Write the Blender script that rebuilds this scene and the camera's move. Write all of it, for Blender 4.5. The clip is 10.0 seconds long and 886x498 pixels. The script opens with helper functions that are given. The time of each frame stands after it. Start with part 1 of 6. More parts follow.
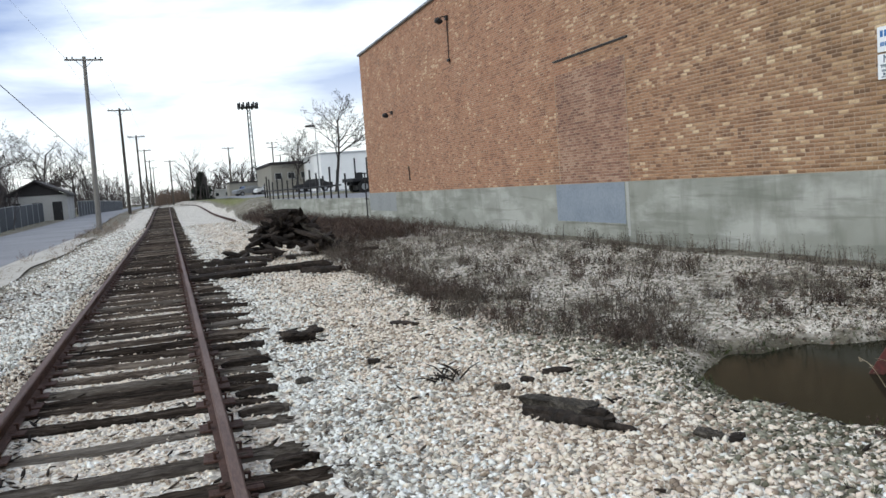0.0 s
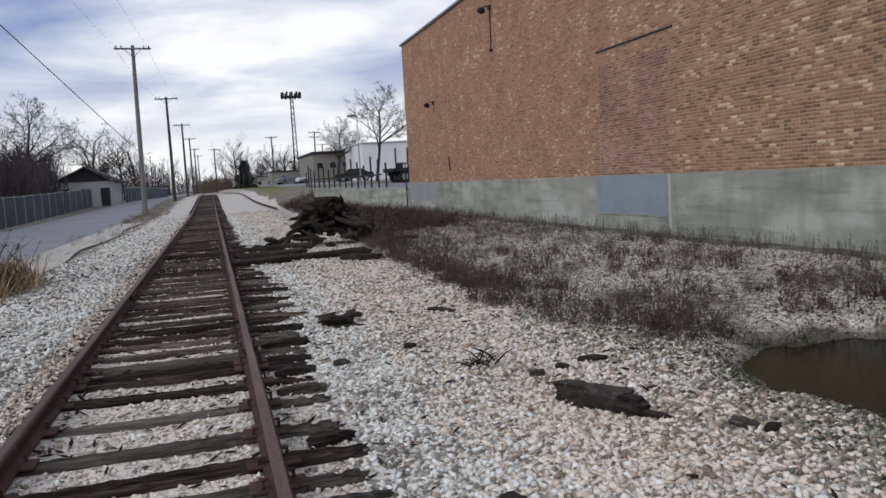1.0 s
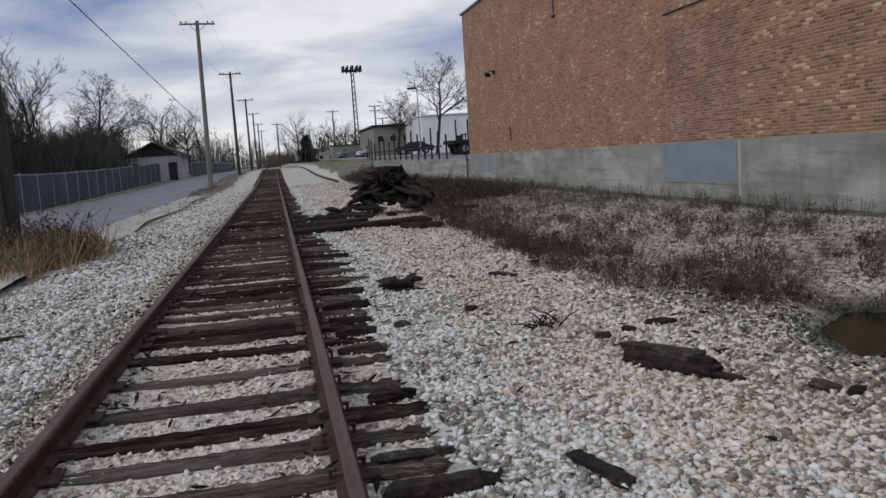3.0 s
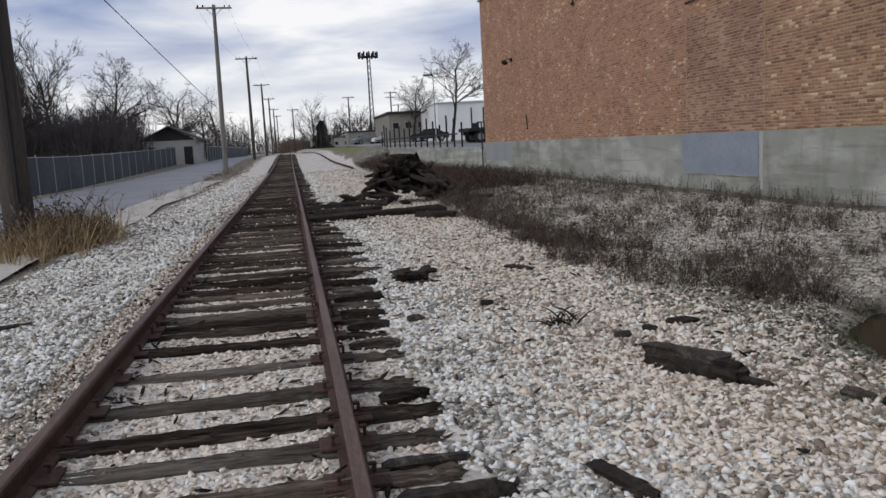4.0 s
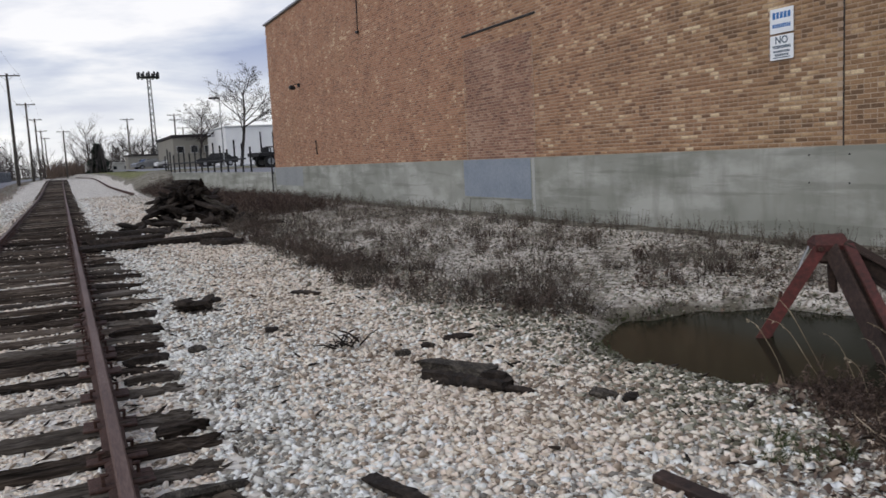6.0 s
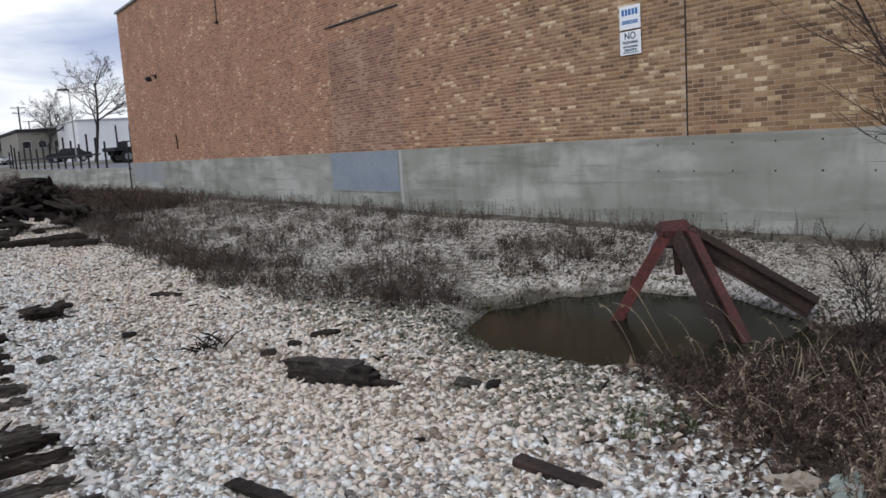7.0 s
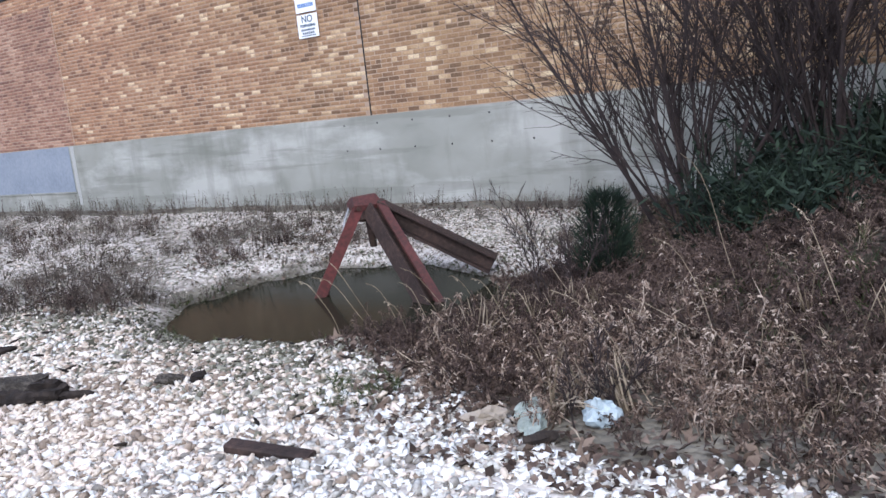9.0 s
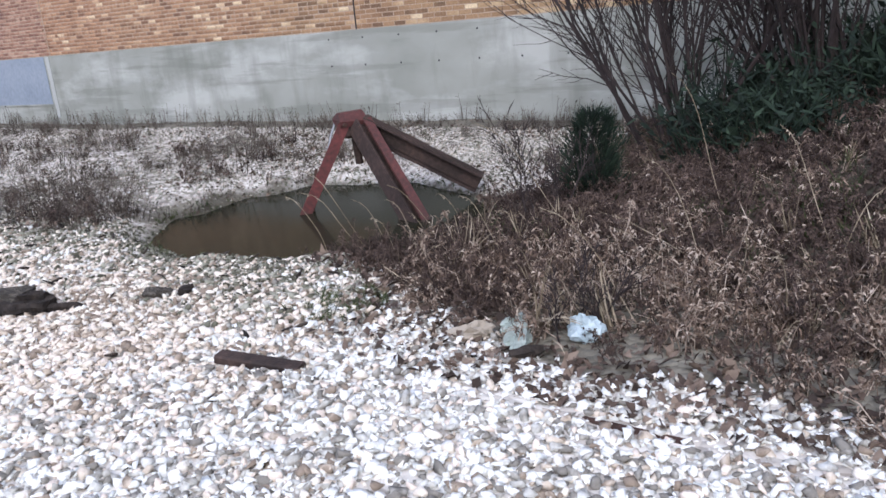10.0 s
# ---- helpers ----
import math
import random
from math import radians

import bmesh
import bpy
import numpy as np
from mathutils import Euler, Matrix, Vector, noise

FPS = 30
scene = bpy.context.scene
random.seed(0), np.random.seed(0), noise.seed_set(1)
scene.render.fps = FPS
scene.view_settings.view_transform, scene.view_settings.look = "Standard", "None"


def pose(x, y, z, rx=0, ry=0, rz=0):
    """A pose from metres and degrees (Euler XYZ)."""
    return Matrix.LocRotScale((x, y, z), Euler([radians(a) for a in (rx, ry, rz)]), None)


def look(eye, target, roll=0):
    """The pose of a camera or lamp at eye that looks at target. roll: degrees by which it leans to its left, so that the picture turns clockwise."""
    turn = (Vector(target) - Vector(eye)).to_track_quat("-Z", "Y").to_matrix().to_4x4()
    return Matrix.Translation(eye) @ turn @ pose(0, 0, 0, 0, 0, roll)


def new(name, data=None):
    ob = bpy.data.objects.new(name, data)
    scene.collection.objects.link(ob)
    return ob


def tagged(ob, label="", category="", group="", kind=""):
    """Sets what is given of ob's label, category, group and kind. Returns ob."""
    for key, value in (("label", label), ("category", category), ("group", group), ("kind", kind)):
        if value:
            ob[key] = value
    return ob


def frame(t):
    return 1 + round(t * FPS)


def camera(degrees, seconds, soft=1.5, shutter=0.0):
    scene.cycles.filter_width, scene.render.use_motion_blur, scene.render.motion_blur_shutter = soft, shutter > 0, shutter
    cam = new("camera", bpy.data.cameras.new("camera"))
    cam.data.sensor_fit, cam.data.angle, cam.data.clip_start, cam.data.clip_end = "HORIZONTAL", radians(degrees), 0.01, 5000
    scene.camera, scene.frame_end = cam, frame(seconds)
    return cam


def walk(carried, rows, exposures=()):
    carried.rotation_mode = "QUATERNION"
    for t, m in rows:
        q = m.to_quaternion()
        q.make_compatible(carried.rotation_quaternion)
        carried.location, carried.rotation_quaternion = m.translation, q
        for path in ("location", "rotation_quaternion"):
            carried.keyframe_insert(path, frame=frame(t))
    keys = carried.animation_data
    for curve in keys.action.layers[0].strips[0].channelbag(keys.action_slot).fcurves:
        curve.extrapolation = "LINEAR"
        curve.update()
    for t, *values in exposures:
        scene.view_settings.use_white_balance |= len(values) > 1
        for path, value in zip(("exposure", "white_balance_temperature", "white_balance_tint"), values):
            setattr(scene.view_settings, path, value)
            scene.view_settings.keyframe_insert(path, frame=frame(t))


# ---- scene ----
cam = camera(58.0, 10.0, soft=1.5, shutter=0.15)
PATH = [
    (0, (0.07, 0.382, 1.654), (0.71, 2.269, 1.489), -4.1),
    (0.5, (0.054, 0.325, 1.632), (0.675, 2.219, 1.469), -3.9),
    (1, (0.066, 0.33, 1.608), (0.611, 2.246, 1.428), -3.4),
    (1.5, (0.058, 0.359, 1.562), (0.521, 2.303, 1.488), -5.0),
    (2, (0.069, 0.352, 1.489), (0.571, 2.278, 1.3), -5.0),
    (2.5, (0.074, 0.368, 1.47), (0.521, 2.304, 1.242), -4.5),
    (4, (0.101, 0.65, 1.501), (0.459, 2.599, 1.237), -3.1),
    (4.5, (0.115, 0.62, 1.486), (0.593, 2.542, 1.205), -3.0),
    (5, (0.105, 0.6, 1.488), (0.652, 2.506, 1.226), -2.4),
    (6.5, (0.191, 0.408, 1.543), (1.194, 2.121, 1.3), -3.6),
    (7, (0.208, 0.403, 1.547), (1.324, 2.041, 1.277), -3.6),
    (7.5, (0.233, 0.385, 1.54), (1.502, 1.918, 1.334), -3.7),
    (8, (0.21, 0.37, 1.53), (1.704, 1.699, 1.475), -6.8),
    (8.5, (0.188, 0.365, 1.517), (1.788, 1.541, 1.273), -5.8),
    (9, (0.218, 0.341, 1.486), (1.836, 1.459, 1.123), -6.2),
    (9.5, (0.199, 0.344, 1.484), (1.819, 1.437, 1.061), -6.4),
    (10, (0.191, 0.36, 1.472), (1.784, 1.433, 0.912), -5.3),
]
EXPOSURES = [(0, 0.55, 6580, 3), (0.5, 0.28, 6620, 6), (1, 0.05, 6600, 9), (1.5, -0.16, 6600, 10), (2, -0.31, 6600, 10), (2.5, -0.31, 6600, 10), (4, -0.05, 6700, 10), (4.5, 0.05, 6750, 10), (5, 0.05, 6750, 10), (6.5, 0.0, 6600, 10), (7, 0.15, 6500, 10), (7.5, 0.35, 6400, 10), (8, 0.65, 6150, 14), (8.5, 0.9, 6050, 14), (9, 1.14, 6000, 14), (9.5, 1.22, 6060, 14), (10, 1.1, 6120, 14)]
walk(cam, [(t, look(eye, target, roll)) for t, eye, target, roll in PATH], EXPOSURES)


# ---- world, sun ----
SUN_EL, SUN_AZ = 34.0, 250.0
world = bpy.data.worlds.new("overcast_world")
scene.world = world
world.use_nodes = True
wn, wl = world.node_tree.nodes, world.node_tree.links
wn.clear()


def wnode(kind, **inputs):
    n = wn.new(kind)
    for k, v in inputs.items():
        n.inputs[k].default_value = v
    return n


w_out = wnode("ShaderNodeOutputWorld")
w_bg = wnode("ShaderNodeBackground", Strength=1.0)
sky = wn.new("ShaderNodeTexSky")
sky.sky_type, sky.sun_disc = "NISHITA", False
sky.sun_elevation, sky.sun_rotation = radians(SUN_EL), radians(SUN_AZ)
sky_gain = wn.new("ShaderNodeMix")
sky_gain.data_type, sky_gain.blend_type = "RGBA", "MULTIPLY"
sky_gain.inputs[0].default_value = 1.0
sky_gain.inputs[7].default_value = (0.1, 0.1, 0.1, 1)
wl.new(sky.outputs[0], sky_gain.inputs[6])
# a deck of cloud: noise laid on a plane overhead
w_tc = wn.new("ShaderNodeTexCoord")
w_sep = wn.new("ShaderNodeSeparateXYZ")
wl.new(w_tc.outputs["Generated"], w_sep.inputs[0])
w_up = wn.new("ShaderNodeMath")
w_up.operation = "MAXIMUM"
w_up.inputs[1].default_value = 0.0
wl.new(w_sep.outputs[2], w_up.inputs[0])
w_add = wn.new("ShaderNodeMath")
w_add.operation = "ADD"
w_add.inputs[1].default_value = 0.10
wl.new(w_up.outputs[0], w_add.inputs[0])
w_flat = wn.new("ShaderNodeVectorMath")
w_flat.operation = "DIVIDE"
wl.new(w_tc.outputs["Generated"], w_flat.inputs[0])
w_comb = wn.new("ShaderNodeCombineXYZ")
for i in range(3):
    wl.new(w_add.outputs[0], w_comb.inputs[i])
wl.new(w_comb.outputs[0], w_flat.inputs[1])
w_map = wn.new("ShaderNodeMapping")
w_map.inputs["Location"].default_value = (1.3, 0.45, 0)
w_map.inputs["Scale"].default_value = (0.75, 0.75, 0.05)
wl.new(w_flat.outputs[0], w_map.inputs[0])
w_noise = wnode("ShaderNodeTexNoise", Scale=1.0, Detail=7.0, Roughness=0.52, Distortion=0.35)
wl.new(w_map.outputs[0], w_noise.inputs["Vector"])
w_ramp = wn.new("ShaderNodeValToRGB")
cr = w_ramp.color_ramp
cr.elements[0].position, cr.elements[0].color = 0.38, (0.25, 0.325, 0.57, 1)
cr.elements[1].position, cr.elements[1].color = 0.64, (1.0, 1.01, 1.06, 1)
e = cr.elements.new(0.50)
e.color = (0.53, 0.60, 0.77, 1)
wl.new(w_noise.outputs[0], w_ramp.inputs[0])
# brighter and clearer towards the horizon
w_hor = wn.new("ShaderNodeMapRange")
w_hor.inputs["From Min"].default_value, w_hor.inputs["From Max"].default_value = 0.0, 0.17
w_hor.inputs["To Min"].default_value, w_hor.inputs["To Max"].default_value = 0.92, 0.0
wl.new(w_up.outputs[0], w_hor.inputs[0])
w_pale = wn.new("ShaderNodeMix")
w_pale.data_type = "RGBA"
w_pale.inputs[7].default_value = (1.08, 1.09, 1.1, 1)
wl.new(w_hor.outputs[0], w_pale.inputs[0])
wl.new(w_ramp.outputs[0], w_pale.inputs[6])
w_mix = wn.new("ShaderNodeMix")
w_mix.data_type = "RGBA"
w_mix.inputs[0].default_value = 0.93
wl.new(sky_gain.outputs[2], w_mix.inputs[6])
wl.new(w_pale.outputs[2], w_mix.inputs[7])
wl.new(w_mix.outputs[2], w_bg.inputs[0])
wl.new(w_bg.outputs[0], w_out.inputs[0])

sun = new("sun", bpy.data.lights.new("sun", "SUN"))
sun.data.energy, sun.data.angle, sun.data.color = 1.3, radians(30), (1.0, 0.96, 0.91)
_a, _e = radians(SUN_AZ), radians(SUN_EL)
sun.matrix_world = look((0, 0, 30), (-math.sin(_a) * math.cos(_e), -math.cos(_a) * math.cos(_e), 30 - math.sin(_e)))

# ---- materials ----


def make_mat(name, cols, s1=2.0, s2=30.0, rough=0.85, bump=0.3, bscale=80.0, metal=0.0, rnd="", rnd_amt=0.35, stretch=(1, 1, 1), spec=0.3, bdist=0.01):
    """Noise at two scales between the colours in cols, with fine relief. rnd: 'object' or 'island' varies it piece by piece."""
    m = bpy.data.materials.new(name)
    m.use_nodes = True
    n, l = m.node_tree.nodes, m.node_tree.links
    b = n["Principled BSDF"]
    b.inputs["Roughness"].default_value, b.inputs["Metallic"].default_value = rough, metal
    b.inputs["Specular IOR Level"].default_value = spec
    geo = n.new("ShaderNodeNewGeometry")
    mp = n.new("ShaderNodeMapping")
    mp.inputs["Scale"].default_value = stretch
    l.new(geo.outputs["Position"], mp.inputs[0])
    n1, n2, n3 = [n.new("ShaderNodeTexNoise") for _ in range(3)]
    for t, s, d in ((n1, s1, 4), (n2, s2, 5), (n3, bscale, 4)):
        t.inputs["Scale"].default_value, t.inputs["Detail"].default_value = s, d
        l.new(mp.outputs[0], t.inputs["Vector"])
    mx = n.new("ShaderNodeMath")
    mx.operation = "ADD"
    half = n.new("ShaderNodeMath")
    half.operation = "MULTIPLY"
    half.inputs[1].default_value = 0.5
    l.new(n1.outputs[0], mx.inputs[0])
    l.new(n2.outputs[0], mx.inputs[1])
    l.new(mx.outputs[0], half.inputs[0])
    src = half.outputs[0]
    if rnd:
        r = n.new("ShaderNodeObjectInfo").outputs["Random"] if rnd == "object" else geo.outputs["Random Per Island"]
        k = n.new("ShaderNodeMapRange")
        k.inputs["To Min"].default_value, k.inputs["To Max"].default_value = -rnd_amt / 2, rnd_amt / 2
        l.new(r, k.inputs[0])
        a = n.new("ShaderNodeMath")
        a.operation = "ADD"
        l.new(src, a.inputs[0])
        l.new(k.outputs[0], a.inputs[1])
        src = a.outputs[0]
    ramp = n.new("ShaderNodeValToRGB")
    el = ramp.color_ramp.elements
    while len(el) < len(cols):
        el.new(0.5)
    for i, c in enumerate(cols):
        el[i].position = 0.3 + 0.4 * i / max(1, len(cols) - 1)
        el[i].color = (*c, 1)
    l.new(src, ramp.inputs[0])
    l.new(ramp.outputs[0], b.inputs["Base Color"])
    if bump:
        bp = n.new("ShaderNodeBump")
        bp.inputs["Strength"].default_value, bp.inputs["Distance"].default_value = bump, bdist
        l.new(n3.outputs[0], bp.inputs["Height"])
        l.new(bp.outputs[0], b.inputs["Normal"])
    return m


STONE = make_mat("limestone_ballast", [(0.20, 0.185, 0.16), (0.38, 0.365, 0.325), (0.54, 0.535, 0.495), (0.65, 0.65, 0.61), (0.73, 0.745, 0.715), (0.81, 0.81, 0.78)], 0.8, 25, 0.9, 0.5, 90, rnd="island", rnd_amt=0.6)
STONET = make_mat("tan_limestone_ballast", [(0.24, 0.19, 0.145), (0.46, 0.385, 0.305), (0.62, 0.545, 0.45), (0.71, 0.645, 0.55), (0.77, 0.725, 0.64), (0.70, 0.60, 0.51)], 0.8, 25, 0.9, 0.5, 90, rnd="island", rnd_amt=0.6)
STONEM = make_mat("muddy_limestone_ballast", [(0.060, 0.056, 0.038), (0.12, 0.117, 0.085), (0.19, 0.187, 0.143), (0.26, 0.255, 0.20), (0.36, 0.352, 0.29)], 0.6, 12, 0.95, 0.5, 90, rnd="island", rnd_amt=0.45)
TIE = make_mat("weathered_sleeper_wood", [(0.010, 0.008, 0.006), (0.036, 0.028, 0.023), (0.095, 0.076, 0.062), (0.20, 0.168, 0.14)], 3, 14, 0.95, 1.0, 25, spec=0.1, rnd="object", rnd_amt=0.22, stretch=(0.25, 4, 4), bdist=0.02)
ROT = make_mat("rotten_wood", [(0.007, 0.006, 0.005), (0.021, 0.016, 0.013), (0.060, 0.047, 0.038)], 3, 18, 0.95, 0.9, 30, rnd="island", rnd_amt=0.3, bdist=0.03)
LOGM = make_mat("paler_rotten_wood", [(0.012, 0.010, 0.008), (0.045, 0.039, 0.032), (0.15, 0.132, 0.108)], 5, 30, 0.95, 0.9, 40, stretch=(3, 1, 3), bdist=0.02)
TIEG = make_mat("grey_weathered_sleeper_wood", [(0.016, 0.013, 0.011), (0.050, 0.042, 0.036), (0.11, 0.096, 0.083), (0.19, 0.17, 0.15)], 3, 14, 0.95, 1.0, 25, spec=0.1, rnd="object", rnd_amt=0.22, stretch=(0.25, 4, 4), bdist=0.02)
RUST = make_mat("rusty_rail_steel", [(0.025, 0.014, 0.011), (0.068, 0.037, 0.029), (0.12, 0.068, 0.052)], 4, 45, 0.8, 0.5, 150, 0.2)
RAILTOP = make_mat("rail_head_rust", [(0.065, 0.040, 0.033), (0.12, 0.074, 0.060), (0.19, 0.13, 0.108)], 2, 30, 0.62, 0.25, 200, 0.3, stretch=(4, 0.4, 4))
REDP = make_mat("faded_red_paint_on_rusty_steel", [(0.035, 0.02, 0.017), (0.095, 0.028, 0.025), (0.165, 0.04, 0.037)], 3, 30, 0.65, 0.4, 90)
# darker copy of REDP: shade on the post put into the paint colour
REDD = make_mat("shaded_red_paint_on_rusty_steel", [(0.030, 0.018, 0.015), (0.070, 0.026, 0.023), (0.115, 0.036, 0.032)], 3, 30, 0.7, 0.4, 90)
BROWNP = make_mat("rusty_brown_steel", [(0.012, 0.009, 0.008), (0.034, 0.022, 0.018), (0.070, 0.043, 0.035)], 3, 30, 0.75, 0.4, 90)
CONCP = make_mat("pale_concrete_slab", [(0.30, 0.275, 0.24), (0.42, 0.39, 0.345), (0.51, 0.48, 0.435)], 0.5, 8, 0.9, 0.2, 60)
BLUEP = make_mat("blue_grey_painted_block", [(0.17, 0.20, 0.24), (0.22, 0.255, 0.30), (0.27, 0.30, 0.34)], 1.2, 14, 0.7, 0.2, 60)
BLUEG = make_mat("faded_blue_grey_paint", [(0.20, 0.215, 0.22), (0.255, 0.27, 0.275), (0.29, 0.30, 0.30)], 0.6, 8, 0.85, 0.2, 60)
MORTAR = make_mat("mortar", [(0.27, 0.188, 0.135), (0.335, 0.248, 0.18), (0.41, 0.325, 0.245)], 0.8, 20, 0.95, 0.4, 80)
METALG = make_mat("galvanised_steel", [(0.22, 0.23, 0.24), (0.36, 0.37, 0.38)], 3, 40, 0.5, 0.1, 80, 0.7)
DARKM = make_mat("dark_painted_metal", [(0.012, 0.012, 0.013), (0.03, 0.03, 0.032)], 3, 40, 0.55, 0.1, 80, 0.2)
POLEW = make_mat("grey_pole_wood", [(0.09, 0.085, 0.08), (0.17, 0.16, 0.15), (0.24, 0.23, 0.215)], 2, 20, 0.9, 0.5, 30, stretch=(4, 4, 0.3))
POLED = make_mat("dark_creosoted_pole_wood", [(0.03, 0.026, 0.024), (0.06, 0.052, 0.046), (0.09, 0.08, 0.07)], 2, 20, 0.9, 0.5, 30, stretch=(4, 4, 0.3))
ASPH = make_mat("old_grey_asphalt", [(0.15, 0.15, 0.16), (0.205, 0.205, 0.218), (0.26, 0.26, 0.272)], 0.3, 12, 0.85, 0.3, 120)
BARK = make_mat("bare_tree_bark", [(0.018, 0.015, 0.015), (0.034, 0.028, 0.027), (0.058, 0.049, 0.046)], 2, 15, 0.95, 0.5, 30)
TWIGR = make_mat("reddish_brown_twig_bark", [(0.014, 0.011, 0.010), (0.030, 0.022, 0.021), (0.058, 0.043, 0.038)], 2, 15, 0.9, 0.2, 60)
DRYG = make_mat("dry_tan_grass", [(0.09, 0.068, 0.046), (0.21, 0.168, 0.115), (0.39, 0.33, 0.245)], 1.5, 12, 0.9, 0, rnd="island", rnd_amt=0.35)
BRUSH = make_mat("dark_dead_brush", [(0.034, 0.026, 0.021), (0.083, 0.066, 0.053), (0.175, 0.148, 0.118)], 1.2, 10, 0.95, 0, rnd="island", rnd_amt=0.3)
BRUSHR = make_mat("russet_dead_brush", [(0.026, 0.017, 0.014), (0.064, 0.043, 0.035), (0.14, 0.10, 0.08)], 1.2, 10, 0.95, 0, rnd="island", rnd_amt=0.35)
CURLY = make_mat("curled_dead_leaves", [(0.055, 0.036, 0.026), (0.14, 0.095, 0.070), (0.24, 0.178, 0.135), (0.40, 0.33, 0.265)], 1.4, 16, 0.9, 0, rnd="island", rnd_amt=0.5)
GOLDG = make_mat("golden_dry_grass", [(0.13, 0.085, 0.04), (0.28, 0.20, 0.105), (0.43, 0.33, 0.20)], 1.5, 12, 0.9, 0, rnd="island", rnd_amt=0.35)
LEAFB = make_mat("brown_dead_leaves", [(0.034, 0.024, 0.019), (0.082, 0.056, 0.043), (0.20, 0.15, 0.115)], 1.5, 20, 0.9, 0, rnd="island", rnd_amt=0.4)
GREENG = make_mat("green_moss_and_grass", [(0.025, 0.038, 0.015), (0.05, 0.066, 0.024), (0.10, 0.115, 0.048)], 3, 20, 0.9, 0, rnd="island", rnd_amt=0.3)
CONIF = make_mat("dark_conifer_needles", [(0.005, 0.011, 0.007), (0.011, 0.022, 0.013), (0.022, 0.038, 0.02)], 3, 20, 0.8, 0, rnd="island", rnd_amt=0.3)
WHITEP = make_mat("white_paint", [(0.66, 0.67, 0.67), (0.78, 0.79, 0.79)], 1, 12, 0.45, 0.05, 60)
BEIGE = make_mat("beige_wall_panel", [(0.19, 0.18, 0.155), (0.25, 0.238, 0.20)], 0.5, 8, 0.8, 0.1, 40)
DULLW = make_mat("old_white_siding", [(0.28, 0.28, 0.28), (0.38, 0.38, 0.37)], 0.6, 8, 0.8, 0.1, 40)
ROOFD = make_mat("dark_shingle_roof", [(0.02, 0.019, 0.02), (0.045, 0.042, 0.042)], 1, 20, 0.9, 0.3, 40)
GLASSD = make_mat("dark_window_glass", [(0.012, 0.014, 0.016), (0.025, 0.028, 0.03)], 1, 5, 0.08, 0, spec=0.6)
TYRE = make_mat("tyre_rubber", [(0.012, 0.012, 0.012), (0.025, 0.025, 0.025)], 4, 40, 0.85, 0.1)
SLATS = make_mat("grey_privacy_fence_mesh", [(0.028, 0.032, 0.038), (0.05, 0.056, 0.066), (0.085, 0.092, 0.104)], 0.25, 6, 0.7, 0.1, 60)
SIGNW = make_mat("white_sign_enamel", [(0.72, 0.75, 0.78), (0.80, 0.82, 0.84)], 2, 20, 0.4, 0)
SIGNB = make_mat("blue_sign_print", [(0.03, 0.13, 0.36), (0.05, 0.18, 0.44)], 2, 20, 0.5, 0)
SIGNK = make_mat("dark_sign_print", [(0.06, 0.09, 0.13), (0.10, 0.14, 0.18)], 2, 20, 0.5, 0)
PLAST = make_mat("pale_green_plastic_film", [(0.20, 0.24, 0.21), (0.32, 0.37, 0.33), (0.46, 0.52, 0.48)], 8, 40, 0.35, 0.5, 40, spec=0.5)
PLASTB = make_mat("pale_blue_plastic_film", [(0.22, 0.29, 0.32), (0.36, 0.44, 0.47), (0.56, 0.63, 0.65)], 8, 40, 0.35, 0.5, 40, spec=0.5)
BUFFR = make_mat("buff_boulder_stone", [(0.26, 0.22, 0.17), (0.40, 0.35, 0.28)], 4, 30, 0.9, 0.5, 60)
WHITEL = make_mat("pale_wall_streak", [(0.31, 0.32, 0.30), (0.38, 0.39, 0.37)], 3, 30, 0.9, 0.1, 60)


def concrete_mat():
    """Poured concrete: broad soft lifts, a level line between pours, pale lime bloom and a few stains."""
    m = make_mat("poured_concrete", [(0.175, 0.182, 0.155), (0.24, 0.248, 0.218), (0.29, 0.297, 0.265), (0.355, 0.36, 0.328)], 0.35, 1.6, 0.9, 0.2, 45, stretch=(1, 0.55, 1.0))
    n, l = m.node_tree.nodes, m.node_tree.links
    b = n["Principled BSDF"]
    base = b.inputs["Base Color"].links[0].from_socket
    geo = n.new("ShaderNodeNewGeometry")
    for scale, lo, hi, colour, amount, seed in (((1, 0.5, 1.3), 0.47, 0.62, (0.46, 0.465, 0.435), 0.58, 3.0), ((1, 1.6, 0.45), 0.52, 0.66, (0.14, 0.147, 0.12), 0.42, 9.0), ((1, 0.22, 3.2), 0.53, 0.58, (0.15, 0.155, 0.132), 0.38, 21.0)):
        mp = n.new("ShaderNodeMapping")
        mp.inputs["Scale"].default_value, mp.inputs["Location"].default_value = scale, (seed, seed, seed)
        l.new(geo.outputs["Position"], mp.inputs[0])
        t = n.new("ShaderNodeTexNoise")
        t.inputs["Scale"].default_value, t.inputs["Detail"].default_value, t.inputs["Roughness"].default_value = 1.0, 5, 0.6
        l.new(mp.outputs[0], t.inputs["Vector"])
        k = n.new("ShaderNodeMapRange")
        k.inputs["From Min"].default_value, k.inputs["From Max"].default_value = lo, hi
        k.inputs["To Max"].default_value = amount
        l.new(t.outputs[0], k.inputs[0])
        x = n.new("ShaderNodeMix")
        x.data_type = "RGBA"
        x.inputs[7].default_value = (*colour, 1)
        l.new(k.outputs[0], x.inputs[0])
        l.new(base, x.inputs[6])
        base = x.outputs[2]
    l.new(base, b.inputs["Base Color"])
    return m


